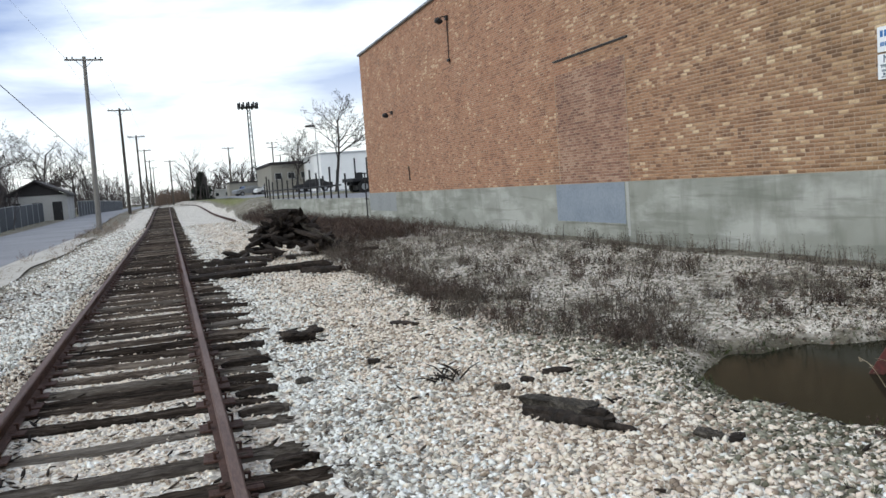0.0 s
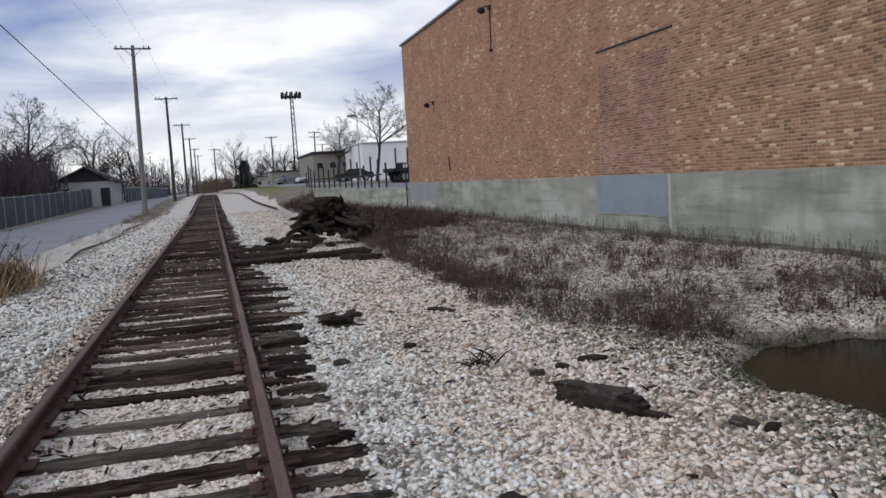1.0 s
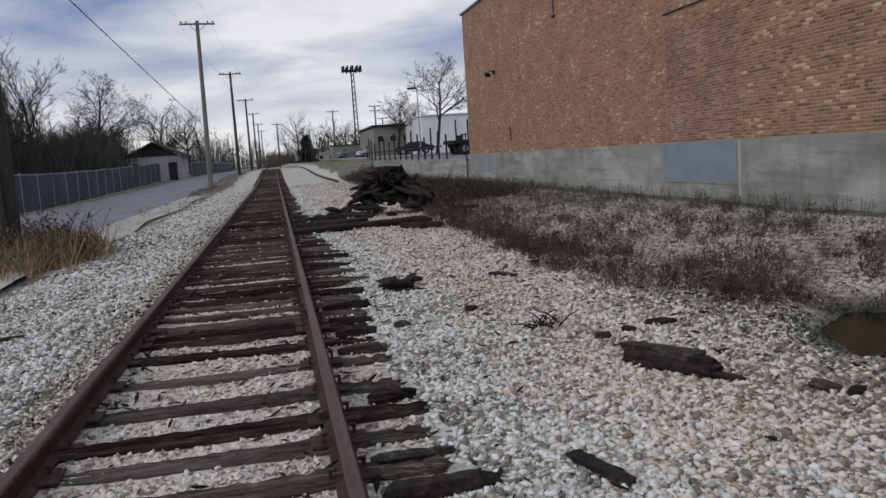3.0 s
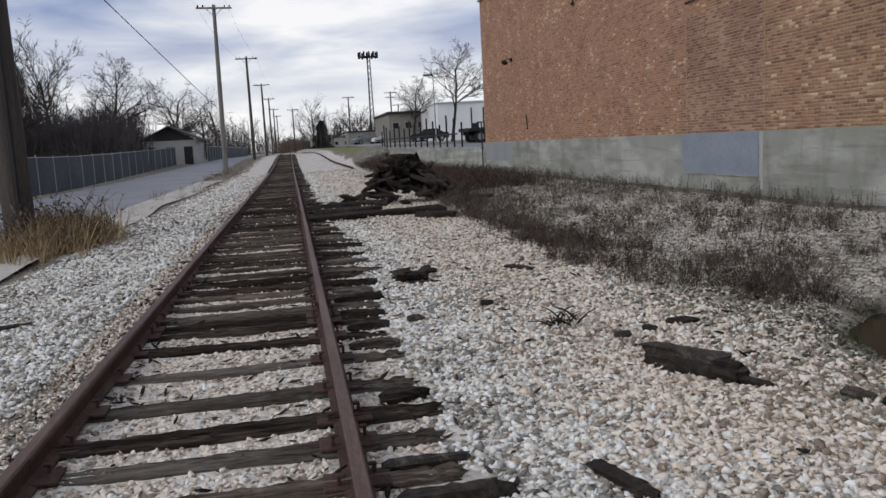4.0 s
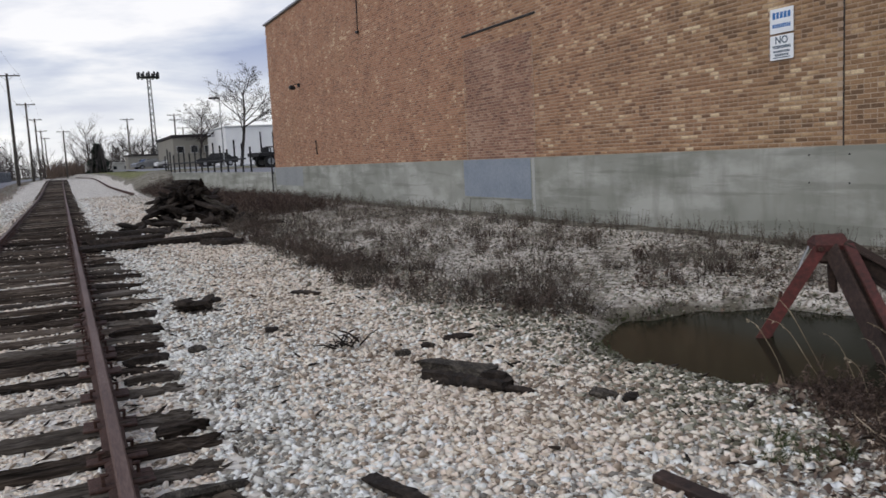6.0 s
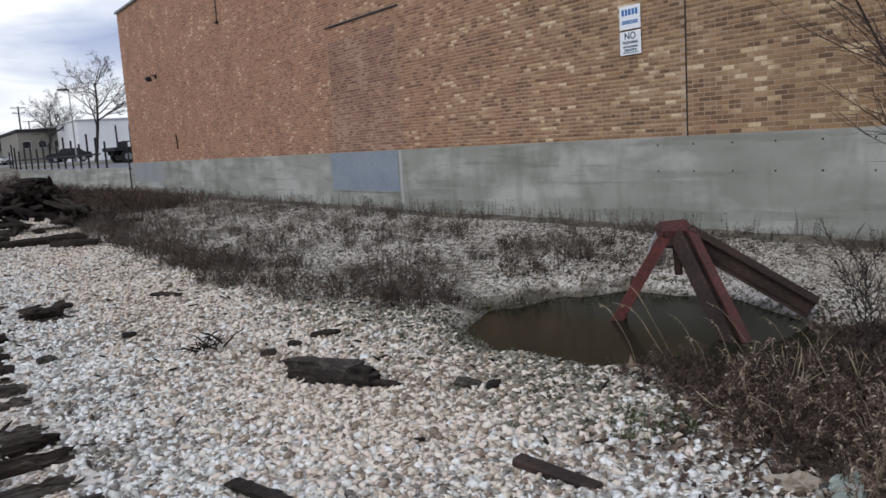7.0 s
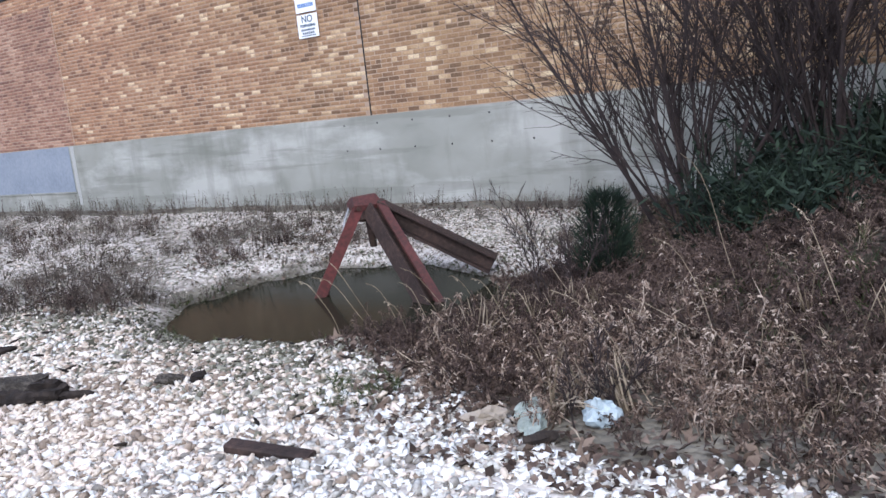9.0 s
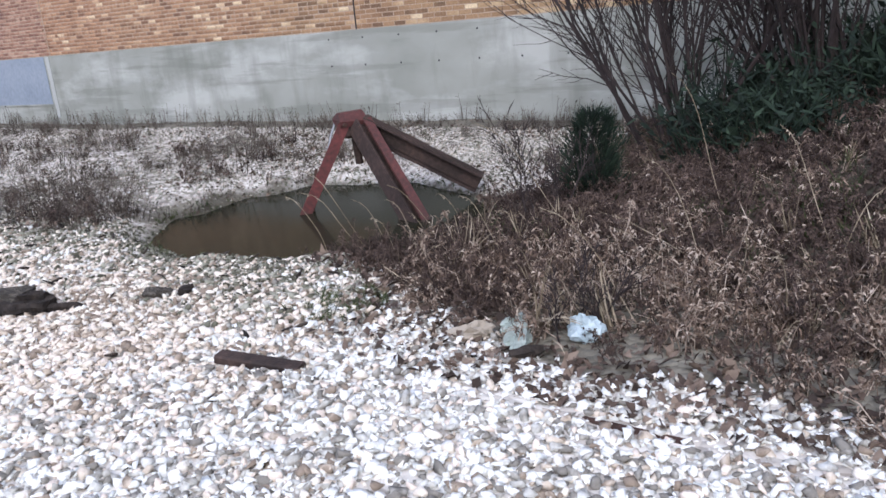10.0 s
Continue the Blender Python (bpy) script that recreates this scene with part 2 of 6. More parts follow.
CONC = concrete_mat()


def brick_mat(name, rnd):
    """Fired brick: each piece its own tone out of red, orange, tan and buff, with more buff pieces at the near end."""
    m = bpy.data.materials.new(name)
    m.use_nodes = True
    n, l = m.node_tree.nodes, m.node_tree.links
    b = n["Principled BSDF"]
    b.inputs["Roughness"].default_value = 0.9
    b.inputs["Specular IOR Level"].default_value = 0.2
    geo = n.new("ShaderNodeNewGeometry")
    r = n.new("ShaderNodeObjectInfo").outputs["Random"] if rnd == "object" else geo.outputs["Random Per Island"]
    patch = n.new("ShaderNodeTexNoise")
    patch.inputs["Scale"].default_value, patch.inputs["Detail"].default_value = 1.1, 3
    l.new(geo.outputs["Position"], patch.inputs["Vector"])
    shift = n.new("ShaderNodeMapRange")
    shift.inputs["From Min"].default_value, shift.inputs["From Max"].default_value = 0.3, 0.7
    shift.inputs["To Min"].default_value, shift.inputs["To Max"].default_value = -0.3, 0.22
    l.new(patch.outputs[0], shift.inputs[0])
    both = n.new("ShaderNodeMath")
    both.operation, both.use_clamp = "ADD", True
    l.new(r, both.inputs[0])
    l.new(shift.outputs[0], both.inputs[1])
    r = both.outputs[0]
    red, buff = n.new("ShaderNodeValToRGB"), n.new("ShaderNodeValToRGB")
    for ramp, stops in ((red, ((0, (0.22, 0.112, 0.075)), (0.18, (0.30, 0.152, 0.095)), (0.55, (0.35, 0.182, 0.115)), (0.90, (0.40, 0.22, 0.138)), (0.97, (0.48, 0.30, 0.19)), (1, (0.54, 0.38, 0.25)))),
                        (buff, ((0, (0.14, 0.092, 0.055)), (0.10, (0.205, 0.130, 0.074)), (0.45, (0.275, 0.175, 0.098)), (0.75, (0.325, 0.218, 0.122)), (0.90, (0.46, 0.34, 0.205)), (1, (0.60, 0.48, 0.31))))):
        el = ramp.color_ramp.elements
        while len(el) < len(stops):
            el.new(0.5)
        for i, (p, c) in enumerate(stops):
            el[i].position, el[i].color = p, (*c, 1)
        l.new(r, ramp.inputs[0])
    sep = n.new("ShaderNodeSeparateXYZ")
    l.new(geo.outputs["Position"], sep.inputs[0])
    big = n.new("ShaderNodeTexNoise")
    big.inputs["Scale"].default_value, big.inputs["Detail"].default_value = 0.35, 3
    l.new(geo.outputs["Position"], big.inputs["Vector"])
    far = n.new("ShaderNodeMapRange")
    far.inputs["From Min"].default_value, far.inputs["From Max"].default_value = 5.0, 22.0
    far.inputs["To Min"].default_value, far.inputs["To Max"].default_value = 1.0, 0.0
    l.new(sep.outputs[1], far.inputs[0])
    a = n.new("ShaderNodeMath")
    a.operation = "MULTIPLY_ADD"
    a.inputs[1].default_value = 0.9
    l.new(big.outputs[0], a.inputs[0])
    l.new(far.outputs[0], a.inputs[2])
    s = n.new("ShaderNodeMath")
    s.operation, s.use_clamp = "SUBTRACT", True
    s.inputs[1].default_value = 0.45
    l.new(a.outputs[0], s.inputs[0])
    mix = n.new("ShaderNodeMix")
    mix.data_type = "RGBA"
    l.new(s.outputs[0], mix.inputs[0])
    l.new(red.outputs[0], mix.inputs[6])
    l.new(buff.outputs[0], mix.inputs[7])
    fine = n.new("ShaderNodeTexNoise")
    fine.inputs["Scale"].default_value, fine.inputs["Detail"].default_value = 45, 5
    l.new(geo.outputs["Position"], fine.inputs["Vector"])
    fr = n.new("ShaderNodeMapRange")
    fr.inputs["From Min"].default_value, fr.inputs["From Max"].default_value = 0.3, 0.7
    fr.inputs["To Min"].default_value, fr.inputs["To Max"].default_value = 0.75, 1.2
    l.new(fine.outputs[0], fr.inputs[0])
    mul = n.new("ShaderNodeVectorMath")
    mul.operation = "SCALE"
    l.new(mix.outputs[2], mul.inputs[0])
    l.new(fr.outputs[0], mul.inputs[3])
    l.new(mul.outputs[0], b.inputs["Base Color"])
    bp = n.new("ShaderNodeBump")
    bp.inputs["Strength"].default_value, bp.inputs["Distance"].default_value = 0.4, 0.006
    l.new(fine.outputs[0], bp.inputs["Height"])
    l.new(bp.outputs[0], b.inputs["Normal"])
    return m


BRICK, BRICKO = brick_mat("fired_brick", "island"), brick_mat("fired_brick_single", "object")


def ground_mat():
    """Crushed stone, soil and grass by the 'cover' attribute (r stone, g grass), with stones as relief where they are too small to model."""
    m = bpy.data.materials.new("ground_cover")
    m.use_nodes = True
    n, l = m.node_tree.nodes, m.node_tree.links
    b = n["Principled BSDF"]
    b.inputs["Roughness"].default_value = 0.95
    b.inputs["Specular IOR Level"].default_value = 0.15
    geo = n.new("ShaderNodeNewGeometry")
    att = n.new("ShaderNodeAttribute")
    att.attribute_name = "cover"
    sep = n.new("ShaderNodeSeparateColor")
    l.new(att.outputs["Color"], sep.inputs[0])
    vor = n.new("ShaderNodeTexVoronoi")
    vor.inputs["Scale"].default_value = 20
    l.new(geo.outputs["Position"], vor.inputs["Vector"])
    bw = n.new("ShaderNodeSeparateColor")
    l.new(vor.outputs["Color"], bw.inputs[0])
    st = n.new("ShaderNodeValToRGB")
    el = st.color_ramp.elements
    for i, (p, c) in enumerate(((0, (0.27, 0.235, 0.20)), (0.25, (0.46, 0.42, 0.37)), (1, (0.68, 0.645, 0.585)))):
        if i > 1:
            el.new(p)
        el[i].position, el[i].color = p, (*c, 1)
    l.new(bw.outputs[0], st.inputs[0])
    nz = n.new("ShaderNodeTexNoise")
    nz.inputs["Scale"].default_value, nz.inputs["Detail"].default_value = 2.5, 8
    l.new(geo.outputs["Position"], nz.inputs["Vector"])
    soil, grass = n.new("ShaderNodeValToRGB"), n.new("ShaderNodeValToRGB")
    for ramp, c0, c1 in ((soil, (0.09, 0.08, 0.062), (0.25, 0.23, 0.185)), (grass, (0.09, 0.085, 0.035), (0.20, 0.21, 0.085))):
        e2 = ramp.color_ramp.elements
        e2[0].position, e2[0].color, e2[1].position, e2[1].color = 0.3, (*c0, 1), 0.7, (*c1, 1)
        l.new(nz.outputs[0], ramp.inputs[0])
    # ragged borders
    rag = n.new("ShaderNodeMath")
    rag.operation = "MULTIPLY_ADD"
    rag.inputs[1].default_value, rag.inputs[2].default_value = 1.2, -0.6
    nz2 = n.new("ShaderNodeTexNoise")
    nz2.inputs["Scale"].default_value, nz2.inputs["Detail"].default_value = 6, 8
    l.new(geo.outputs["Position"], nz2.inputs["Vector"])
    l.new(nz2.outputs[0], rag.inputs[0])
    facs = []
    for ch in (0, 1):
        a = n.new("ShaderNodeMath")
        a.operation = "ADD"
        l.new(sep.outputs[ch], a.inputs[0])
        l.new(rag.outputs[0], a.inputs[1])
        c = n.new("ShaderNodeMapRange")
        c.inputs["From Min"].default_value, c.inputs["From Max"].default_value = 0.35, 0.65
        l.new(a.outputs[0], c.inputs[0])
        facs.append(c.outputs[0])
    m1, m2 = n.new("ShaderNodeMix"), n.new("ShaderNodeMix")
    m1.data_type = m2.data_type = "RGBA"
    l.new(facs[1], m1.inputs[0])
    l.new(soil.outputs[0], m1.inputs[6])
    l.new(grass.outputs[0], m1.inputs[7])
    l.new(facs[0], m2.inputs[0])
    l.new(m1.outputs[2], m2.inputs[6])
    l.new(st.outputs[0], m2.inputs[7])
    mud = n.new("ShaderNodeMix")
    mud.data_type = "RGBA"
    mud.inputs[7].default_value = (0.050, 0.045, 0.030, 1)
    wet = n.new("ShaderNodeMath")
    wet.operation, wet.use_clamp = "MULTIPLY_ADD", True
    wet.inputs[1].default_value = 0.5
    l.new(rag.outputs[0], wet.inputs[0])
    l.new(sep.outputs[2], wet.inputs[2])
    l.new(wet.outputs[0], mud.inputs[0])
    l.new(m2.outputs[2], mud.inputs[6])
    l.new(mud.outputs[2], b.inputs["Base Color"])
    bp = n.new("ShaderNodeBump")
    bp.invert = True
    bp.inputs["Strength"].default_value, bp.inputs["Distance"].default_value = 0.7, 0.03
    l.new(vor.outputs["Distance"], bp.inputs["Height"])
    l.new(bp.outputs[0], b.inputs["Normal"])
    return m


GROUND = ground_mat()


def water_mat():
    m = make_mat("murky_puddle_water", [(0.014, 0.014, 0.009), (0.026, 0.0255, 0.016)], 0.8, 4, 0.10, 0.05, 7, spec=0.5)
    m.node_tree.nodes["Principled BSDF"].inputs["IOR"].default_value = 1.10
    return m


WATER = water_mat()

# ---- builders ----


class Build:
    """Collects faces for one mesh."""

    def __init__(self):
        self.v, self.f = [], []

    def add(self, verts, faces, m=None):
        o = len(self.v)
        self.v += [tuple(m @ Vector(p)) for p in verts] if m is not None else [tuple(p) for p in verts]
        self.f += [tuple(i + o for i in f) for f in faces]
        return self

    def box(self, c, s, m=None):
        x, y, z = (k / 2 for k in s)
        vs = [(c[0] + a * x, c[1] + b * y, c[2] + d * z) for a in (-1, 1) for b in (-1, 1) for d in (-1, 1)]
        return self.add(vs, [(0, 1, 3, 2), (4, 6, 7, 5), (0, 4, 5, 1), (2, 3, 7, 6), (0, 2, 6, 4), (1, 5, 7, 3)], m)

    def cbox(self, c, s, b=0.01, m=None):
        """A box with chamfered edges."""
        h = [k / 2 for k in s]
        b = min(b, min(h) * 0.9)
        vs, idx = [], {}
        for sg in [(i, j, k) for i in (-1, 1) for j in (-1, 1) for k in (-1, 1)]:
            for ax in range(3):
                idx[sg, ax] = len(vs)
                vs.append(tuple(c[q] + sg[q] * (h[q] - (0 if q == ax else b)) for q in range(3)))
        fs = []
        for ax in range(3):
            u, w = [q for q in range(3) if q != ax]
            for s0 in (-1, 1):
                quad = []
                for a, d in ((-1, -1), (1, -1), (1, 1), (-1, 1)):
                    sg = [0, 0, 0]
                    sg[ax], sg[u], sg[w] = s0, a, d
                    quad.append(idx[tuple(sg), ax])
                fs.append(quad)
            for a, d in ((-1, -1), (1, -1), (1, 1), (-1, 1)):
                s1, s2 = [0, 0, 0], [0, 0, 0]
                s1[ax], s2[ax] = -1, 1
                s1[u] = s2[u] = a
                s1[w] = s2[w] = d
                s1, s2 = tuple(s1), tuple(s2)
                fs.append([idx[s1, u], idx[s2, u], idx[s2, w], idx[s1, w]])
        for sg in [(i, j, k) for i in (-1, 1) for j in (-1, 1) for k in (-1, 1)]:
            fs.append([idx[sg, 0], idx[sg, 1], idx[sg, 2]])
        cc = Vector(c)
        out = []
        for f in fs:
            p = [Vector(vs[i]) for i in f]
            nrm = (p[1] - p[0]).cross(p[2] - p[0])
            mid = sum(p, Vector()) / len(p)
            out.append(tuple(f if nrm.dot(mid - cc) > 0 else reversed(f)))
        return self.add(vs, out, m)

    def tube(self, pts, radii, n=6, cap=True):
        """A round bar through pts."""
        pts = [Vector(p) for p in pts]
        o = len(self.v)
        up = Vector((0.31, 0.17, 0.93)).normalized()
        for i, p in enumerate(pts):
            d = (pts[min(i + 1, len(pts) - 1)] - pts[max(i - 1, 0)]).normalized()
            a = d.cross(up)
            if a.length < 0.05:
                a = d.cross(Vector((1, 0, 0)))
            a.normalize()
            b = d.cross(a)
            r = radii[i] if hasattr(radii, "__len__") else radii
            for k in range(n):
                t = 2 * math.pi * k / n
                self.v.append(tuple(p + r * (math.cos(t) * a + math.sin(t) * b)))
        for i in range(len(pts) - 1):
            for k in range(n):
                k2 = (k + 1) % n
                self.f.append((o + i * n + k, o + i * n + k2, o + (i + 1) * n + k2, o + (i + 1) * n + k))
        if cap and n > 2:
            self.f.append(tuple(o + k for k in range(n)))
            self.f.append(tuple(o + (len(pts) - 1) * n + k for k in reversed(range(n))))
        return self

    def prism(self, profile, p0, p1, up=(0, 0, 1)):
        """A closed profile (side, up) swept from p0 to p1."""
        p0, p1, up = Vector(p0), Vector(p1), Vector(up)
        d = (p1 - p0).normalized()
        side = d.cross(up).normalized()
        u = side.cross(d)
        n = len(profile)
        vs = [p + side * a + u * b for p in (p0, p1) for a, b in profile]
        fs = [(i, (i + 1) % n, n + (i + 1) % n, n + i) for i in range(n)] + [tuple(reversed(range(n))), tuple(range(n, 2 * n))]
        return self.add(vs, fs)

    def mesh(self, name, mats, smooth=False):
        me = bpy.data.meshes.new(name)
        me.from_pydata(self.v, [], self.f)
        for mm in mats if isinstance(mats, (list, tuple)) else [mats]:
            me.materials.append(mm)
        if smooth:
            me.polygons.foreach_set("use_smooth", [True] * len(me.polygons))
        me.update()
        return me


def part(name, b, mats, parent=None, label="", smooth=False):
    ob = new(name, b.mesh(name, mats, smooth) if isinstance(b, Build) else b)
    if parent is not None:
        ob.parent = parent
    return tagged(ob, label)


def empty(name, m, label, category, group="", kind=""):
    ob = new(name)
    ob.empty_display_size = 0.1
    ob.matrix_world = m
    return tagged(ob, label, category, group, kind)


def thing(name, b, mats, label, category, group="", kind="", smooth=False, m=None):
    ob = part(name, b, mats, None, label, smooth)
    if m is not None:
        ob.matrix_world = m
    return tagged(ob, "", category, group, kind)


def array_mesh(name, verts, faces, mats, smooth=False):
    """A mesh out of two numpy arrays; all faces with the same number of corners."""
    verts, faces = np.asarray(verts, np.float32), np.asarray(faces, np.int32)
    me = bpy.data.meshes.new(name)
    k = faces.shape[1]
    me.vertices.add(len(verts))
    me.vertices.foreach_set("co", verts.ravel())
    me.loops.add(faces.size)
    me.loops.foreach_set("vertex_index", faces.ravel())
    me.polygons.add(len(faces))
    me.polygons.foreach_set("loop_start", np.arange(0, faces.size, k, dtype=np.int32))
    me.polygons.foreach_set("loop_total", np.full(len(faces), k, np.int32))
    if smooth:
        me.polygons.foreach_set("use_smooth", np.ones(len(faces), bool))
    for mm in mats if isinstance(mats, (list, tuple)) else [mats]:
        me.materials.append(mm)
    me.update()
    me.validate()
    return me


def sstep(a, b, x):
    t = np.clip((np.asarray(x, float) - a) / (b - a), 0, 1)
    return t * t * (3 - 2 * t)


# ---- lie of the land ----
WALL_X, CORNER_Y, BASE_TOP, ROOF_Z = 10.0, 41.0, 1.38, 8.38
RAILS_X = (-1.22, 0.285)
TRACK_X = -0.4675
WATER_Z = -0.15


def rise(y):
    return 0.9 * sstep(45, 115, y)


def wob(x, y, f=1.0):
    """A cheap uneven field between about -1 and 1."""
    return (np.sin(1.7 * f * x + 0.6 * np.sin(1.1 * f * y)) + np.sin(1.3 * f * y + 0.8 * np.sin(0.9 * f * x) + 2) + np.sin(2.9 * f * x - 2.3 * f * y + 1)) / 3


def lot_edge(y):
    return np.where(y < 62, 10.0 - 0.142 * (y - 41), 7.0 - 0.02 * (y - 62))


def pool_reach(x, y):
    """0 in the middle of the pool, about 0.9 at the water's edge."""
    return np.hypot((x - 5.32) / 1.40, (y - 5.1) / 1.66) + 0.10 * wob(x, y, 2.1) + 0.05 * wob(x, y, 5.1)


def gz(x, y):
    x, y = np.asarray(x, float), np.asarray(y, float)
    z = rise(y) + 0.018 * wob(x, y, 2.2) + 0.03 * wob(x, y, 0.5) * (np.abs(x - TRACK_X) > 2)
    # pool
    z = z - 0.36 * (1 - sstep(0.35, 1.35, pool_reach(x, y)))
    # overgrown bank
    z = z + 0.95 * sstep(3.2, 7.6, x) * (1 - sstep(-1.0, 3.0, y)) * sstep(-30, -8, y)
    # ballast worn down between the rails
    z = z - 0.004 * sstep(-1.22, -1.05, x) * (1 - sstep(0.75, 1.1, x)) * (1 - sstep(100, 130, y))
    # verge down to the road
    z = z - 0.12 * (1 - sstep(-5.0, -2.4, x)) * (x > -6.5) - 0.12 * (x <= -6.5)
    # bank up to the car park
    e = lot_edge(y)
    z = z + sstep(57, 63, y) * (0.95 - 0.55 * sstep(60, 110, y) + 0.33) * sstep(-3.0, 0.1, x - e)
    return z


def brush_x(y):
    """Where the crushed stone gives way to brush."""
    return np.interp(y, [-20, 0.5, 1.6, 3.0, 3.6, 4.2, 6.0, 6.6, 7.5, 8.0, 11.3, 21.5, 40, 60], [3.0, 3.0, 3.05, 3.45, 4.2, 9.0, 8.4, 4.2, 3.85, 3.3, 3.4, 3.9, 4.7, 4.9])


def stone_cover(x, y):
    """1 on clean crushed stone, 0 on soil."""
    bx = brush_x(y)
    c = 1 - sstep(-0.25, 0.35, x - bx + 0.3 * wob(x, y, 2.5))
    inbrush = (0.60 + 0.25 * wob(x, y, 1.3)) * (x > bx - 0.2) * (y > 3.2) * (x < 9.4) * (1 - 0.6 * sstep(12, 40, y))
    c = np.maximum(c, inbrush)
    c = c * sstep(-3.8, -2.8, x + 0.4 * wob(x, y, 1.5)) + 0.3 * (x > -5.2) * (x < -3.0)
    c = c * (1 - 0.6 * (1 - sstep(0.85, 1.15, pool_reach(x, y) + 0.1 * wob(x, y, 3.3))))
    return np.clip(c * (1 - 0.5 * sstep(60, 140, y)), 0, 1)


def grid_axis(lo, a, b, hi, fine, grow):
    mid = list(np.arange(a, b + 1e-6, fine))
    up, s = [], fine
    p = mid[-1]
    while p < hi:
        s *= grow
        p += s
        up.append(p)
    down, s = [], fine
    p = mid[0]
    while p > lo:
        s *= grow
        p -= s
        down.append(p)
    return np.array(down[::-1] + mid + up)


gx = grid_axis(-2500, -7, 11, 2500, 0.12, 1.11)
gy = grid_axis(-2500, 0, 14, 3000, 0.12, 1.045)
XX, YY = np.meshgrid(gx, gy)
ZZ = gz(XX, YY)
nx, ny = len(gx), len(gy)
ii = (np.arange(ny - 1)[:, None] * nx + np.arange(nx - 1)[None, :]).ravel()
g_me = array_mesh("ground", np.stack([XX, YY, ZZ], -1).reshape(-1, 3), np.stack([ii, ii + 1, ii + 1 + nx, ii + nx], 1), GROUND, True)
cov = g_me.attributes.new("cover", "FLOAT_COLOR", "POINT")
sc = stone_cover(XX, YY).ravel()
gr = (sstep(4.6, 6.0, XX) * sstep(60, 80, YY)).ravel() + 0.45 * (1 - sstep(-14, -9, XX)).ravel() + 0.3 * (sstep(3.6, 5.0, XX) * (1 - sstep(1.0, 3.0, YY))).ravel()
mu = np.clip(1 - sstep(0.8, 1.08, pool_reach(XX, YY)) + 0.8 * sstep(3.3, 4.2, XX) * (1 - sstep(2.4, 3.4, YY)), 0, 1).ravel()
cov.data.foreach_set("color", np.stack([sc, np.clip(gr, 0, 1), mu, 1 + 0 * sc], 1).astype(np.float32).ravel())
ground = tagged(new("ground", g_me), "gravelly ground of pale crushed limestone, soil and grass", "ground", kind="structure")

# pool of standing water
pb = Build()
pb.add([(5.32 + 1.8 * math.cos(t), 5.1 + 2.1 * math.sin(t), WATER_Z) for t in np.linspace(0, 2 * math.pi, 48, endpoint=False)], [tuple(range(48))])
thing("puddle", pb, WATER, "murky olive-brown puddle standing in a gravel hollow", "puddle", kind="structure")

# road, slab and car park


def ribbon(edge_a, edge_b, ys, lift):
    b = Build()
    vs = []
    for y in ys:
        for x in (edge_a(y), edge_b(y)):
            vs.append((x, y, float(rise(y)) + lift))
    n = len(ys)
    b.add(vs, [(2 * i, 2 * i + 1, 2 * i + 3, 2 * i + 2) for i in range(n - 1)])
    return b


ys_road = [-60, -20, 0, 10, 20, 30, 40, 50, 60, 70, 80, 95, 110, 140, 200, 300, 500]
thing("road", ribbon(lambda y: -11.4 + 1.6 * float(sstep(50, 95, y)), lambda y: -5.2, ys_road, -0.06), ASPH, "worn blue-grey asphalt side street", "road", kind="structure")
thing("pavement", ribbon(lambda y: -5.15, lambda y: -3.9 - 0.2 * math.sin(y * 0.5), [6, 9, 12, 14, 16, 18, 20, 22, 24, 26, 28, 32, 36, 42, 50], -0.03), CONCP, "pale dusty concrete apron along the road edge", "pavement", kind="structure")
lb = Build()
yl = [41.35, 50, 60, 75, 95, 120, 160]
zt = [1.12, 1.2, 1.3, 1.5, 1.7, 1.85, 1.9]
vs = []
for y, z in zip(yl, zt):
    e = float(lot_edge(np.array(y))) + 0.25
    vs += [(e, y, z), (90, y, z)]
lb.add(vs, [(2 * i, 2 * i + 1, 2 * i + 3, 2 * i + 2) for i in range(len(yl) - 1)])
thing("car_park", lb, ASPH, "raised asphalt car park behind a low retaining wall", "car park", kind="structure")
rw = Build()
for i in range(2):
    y0, y1 = yl[i] - (0.3 if i == 0 else 0), yl[i + 1]
    e0, e1 = float(lot_edge(np.array(y0))), float(lot_edge(np.array(y1)))
    rw.add([(e0, y0, -0.3), (e0 + 0.25, y0, -0.3), (e0 + 0.25, y0, zt[i] + 0.03), (e0, y0, zt[i] + 0.03), (e1, y1, -0.3), (e1 + 0.25, y1, -0.3), (e1 + 0.25, y1, zt[i + 1] + 0.03), (e1, y1, zt[i + 1] + 0.03)],
           [(0, 1, 2, 3), (5, 4, 7, 6), (4, 0, 3, 7), (1, 5, 6, 2), (3, 2, 6, 7)])
thing("retaining_wall", rw, CONC, "low pale concrete retaining wall beside the car park", "wall", kind="structure")

# ---- warehouse: concrete base, mortar backing, coping ----
wb = empty("warehouse", pose(WALL_X, 0, 0), "large windowless brick warehouse on a tall concrete base", "building", kind="structure")
NEAR_Y = -25.0
b = Build().box((0.15, (CORNER_Y + NEAR_Y) / 2, (BASE_TOP - 0.6) / 2), (0.30, CORNER_Y - NEAR_Y, BASE_TOP + 0.6))
part("concrete_base", b, CONC, wb, "grey-green stained concrete base wall")
b = Build().box((0.2, (CORNER_Y + NEAR_Y) / 2, (BASE_TOP + ROOF_Z) / 2), (0.30, CORNER_Y - NEAR_Y - 0.02, ROOF_Z - BASE_TOP))
part("brick_backing", b, MORTAR, wb)
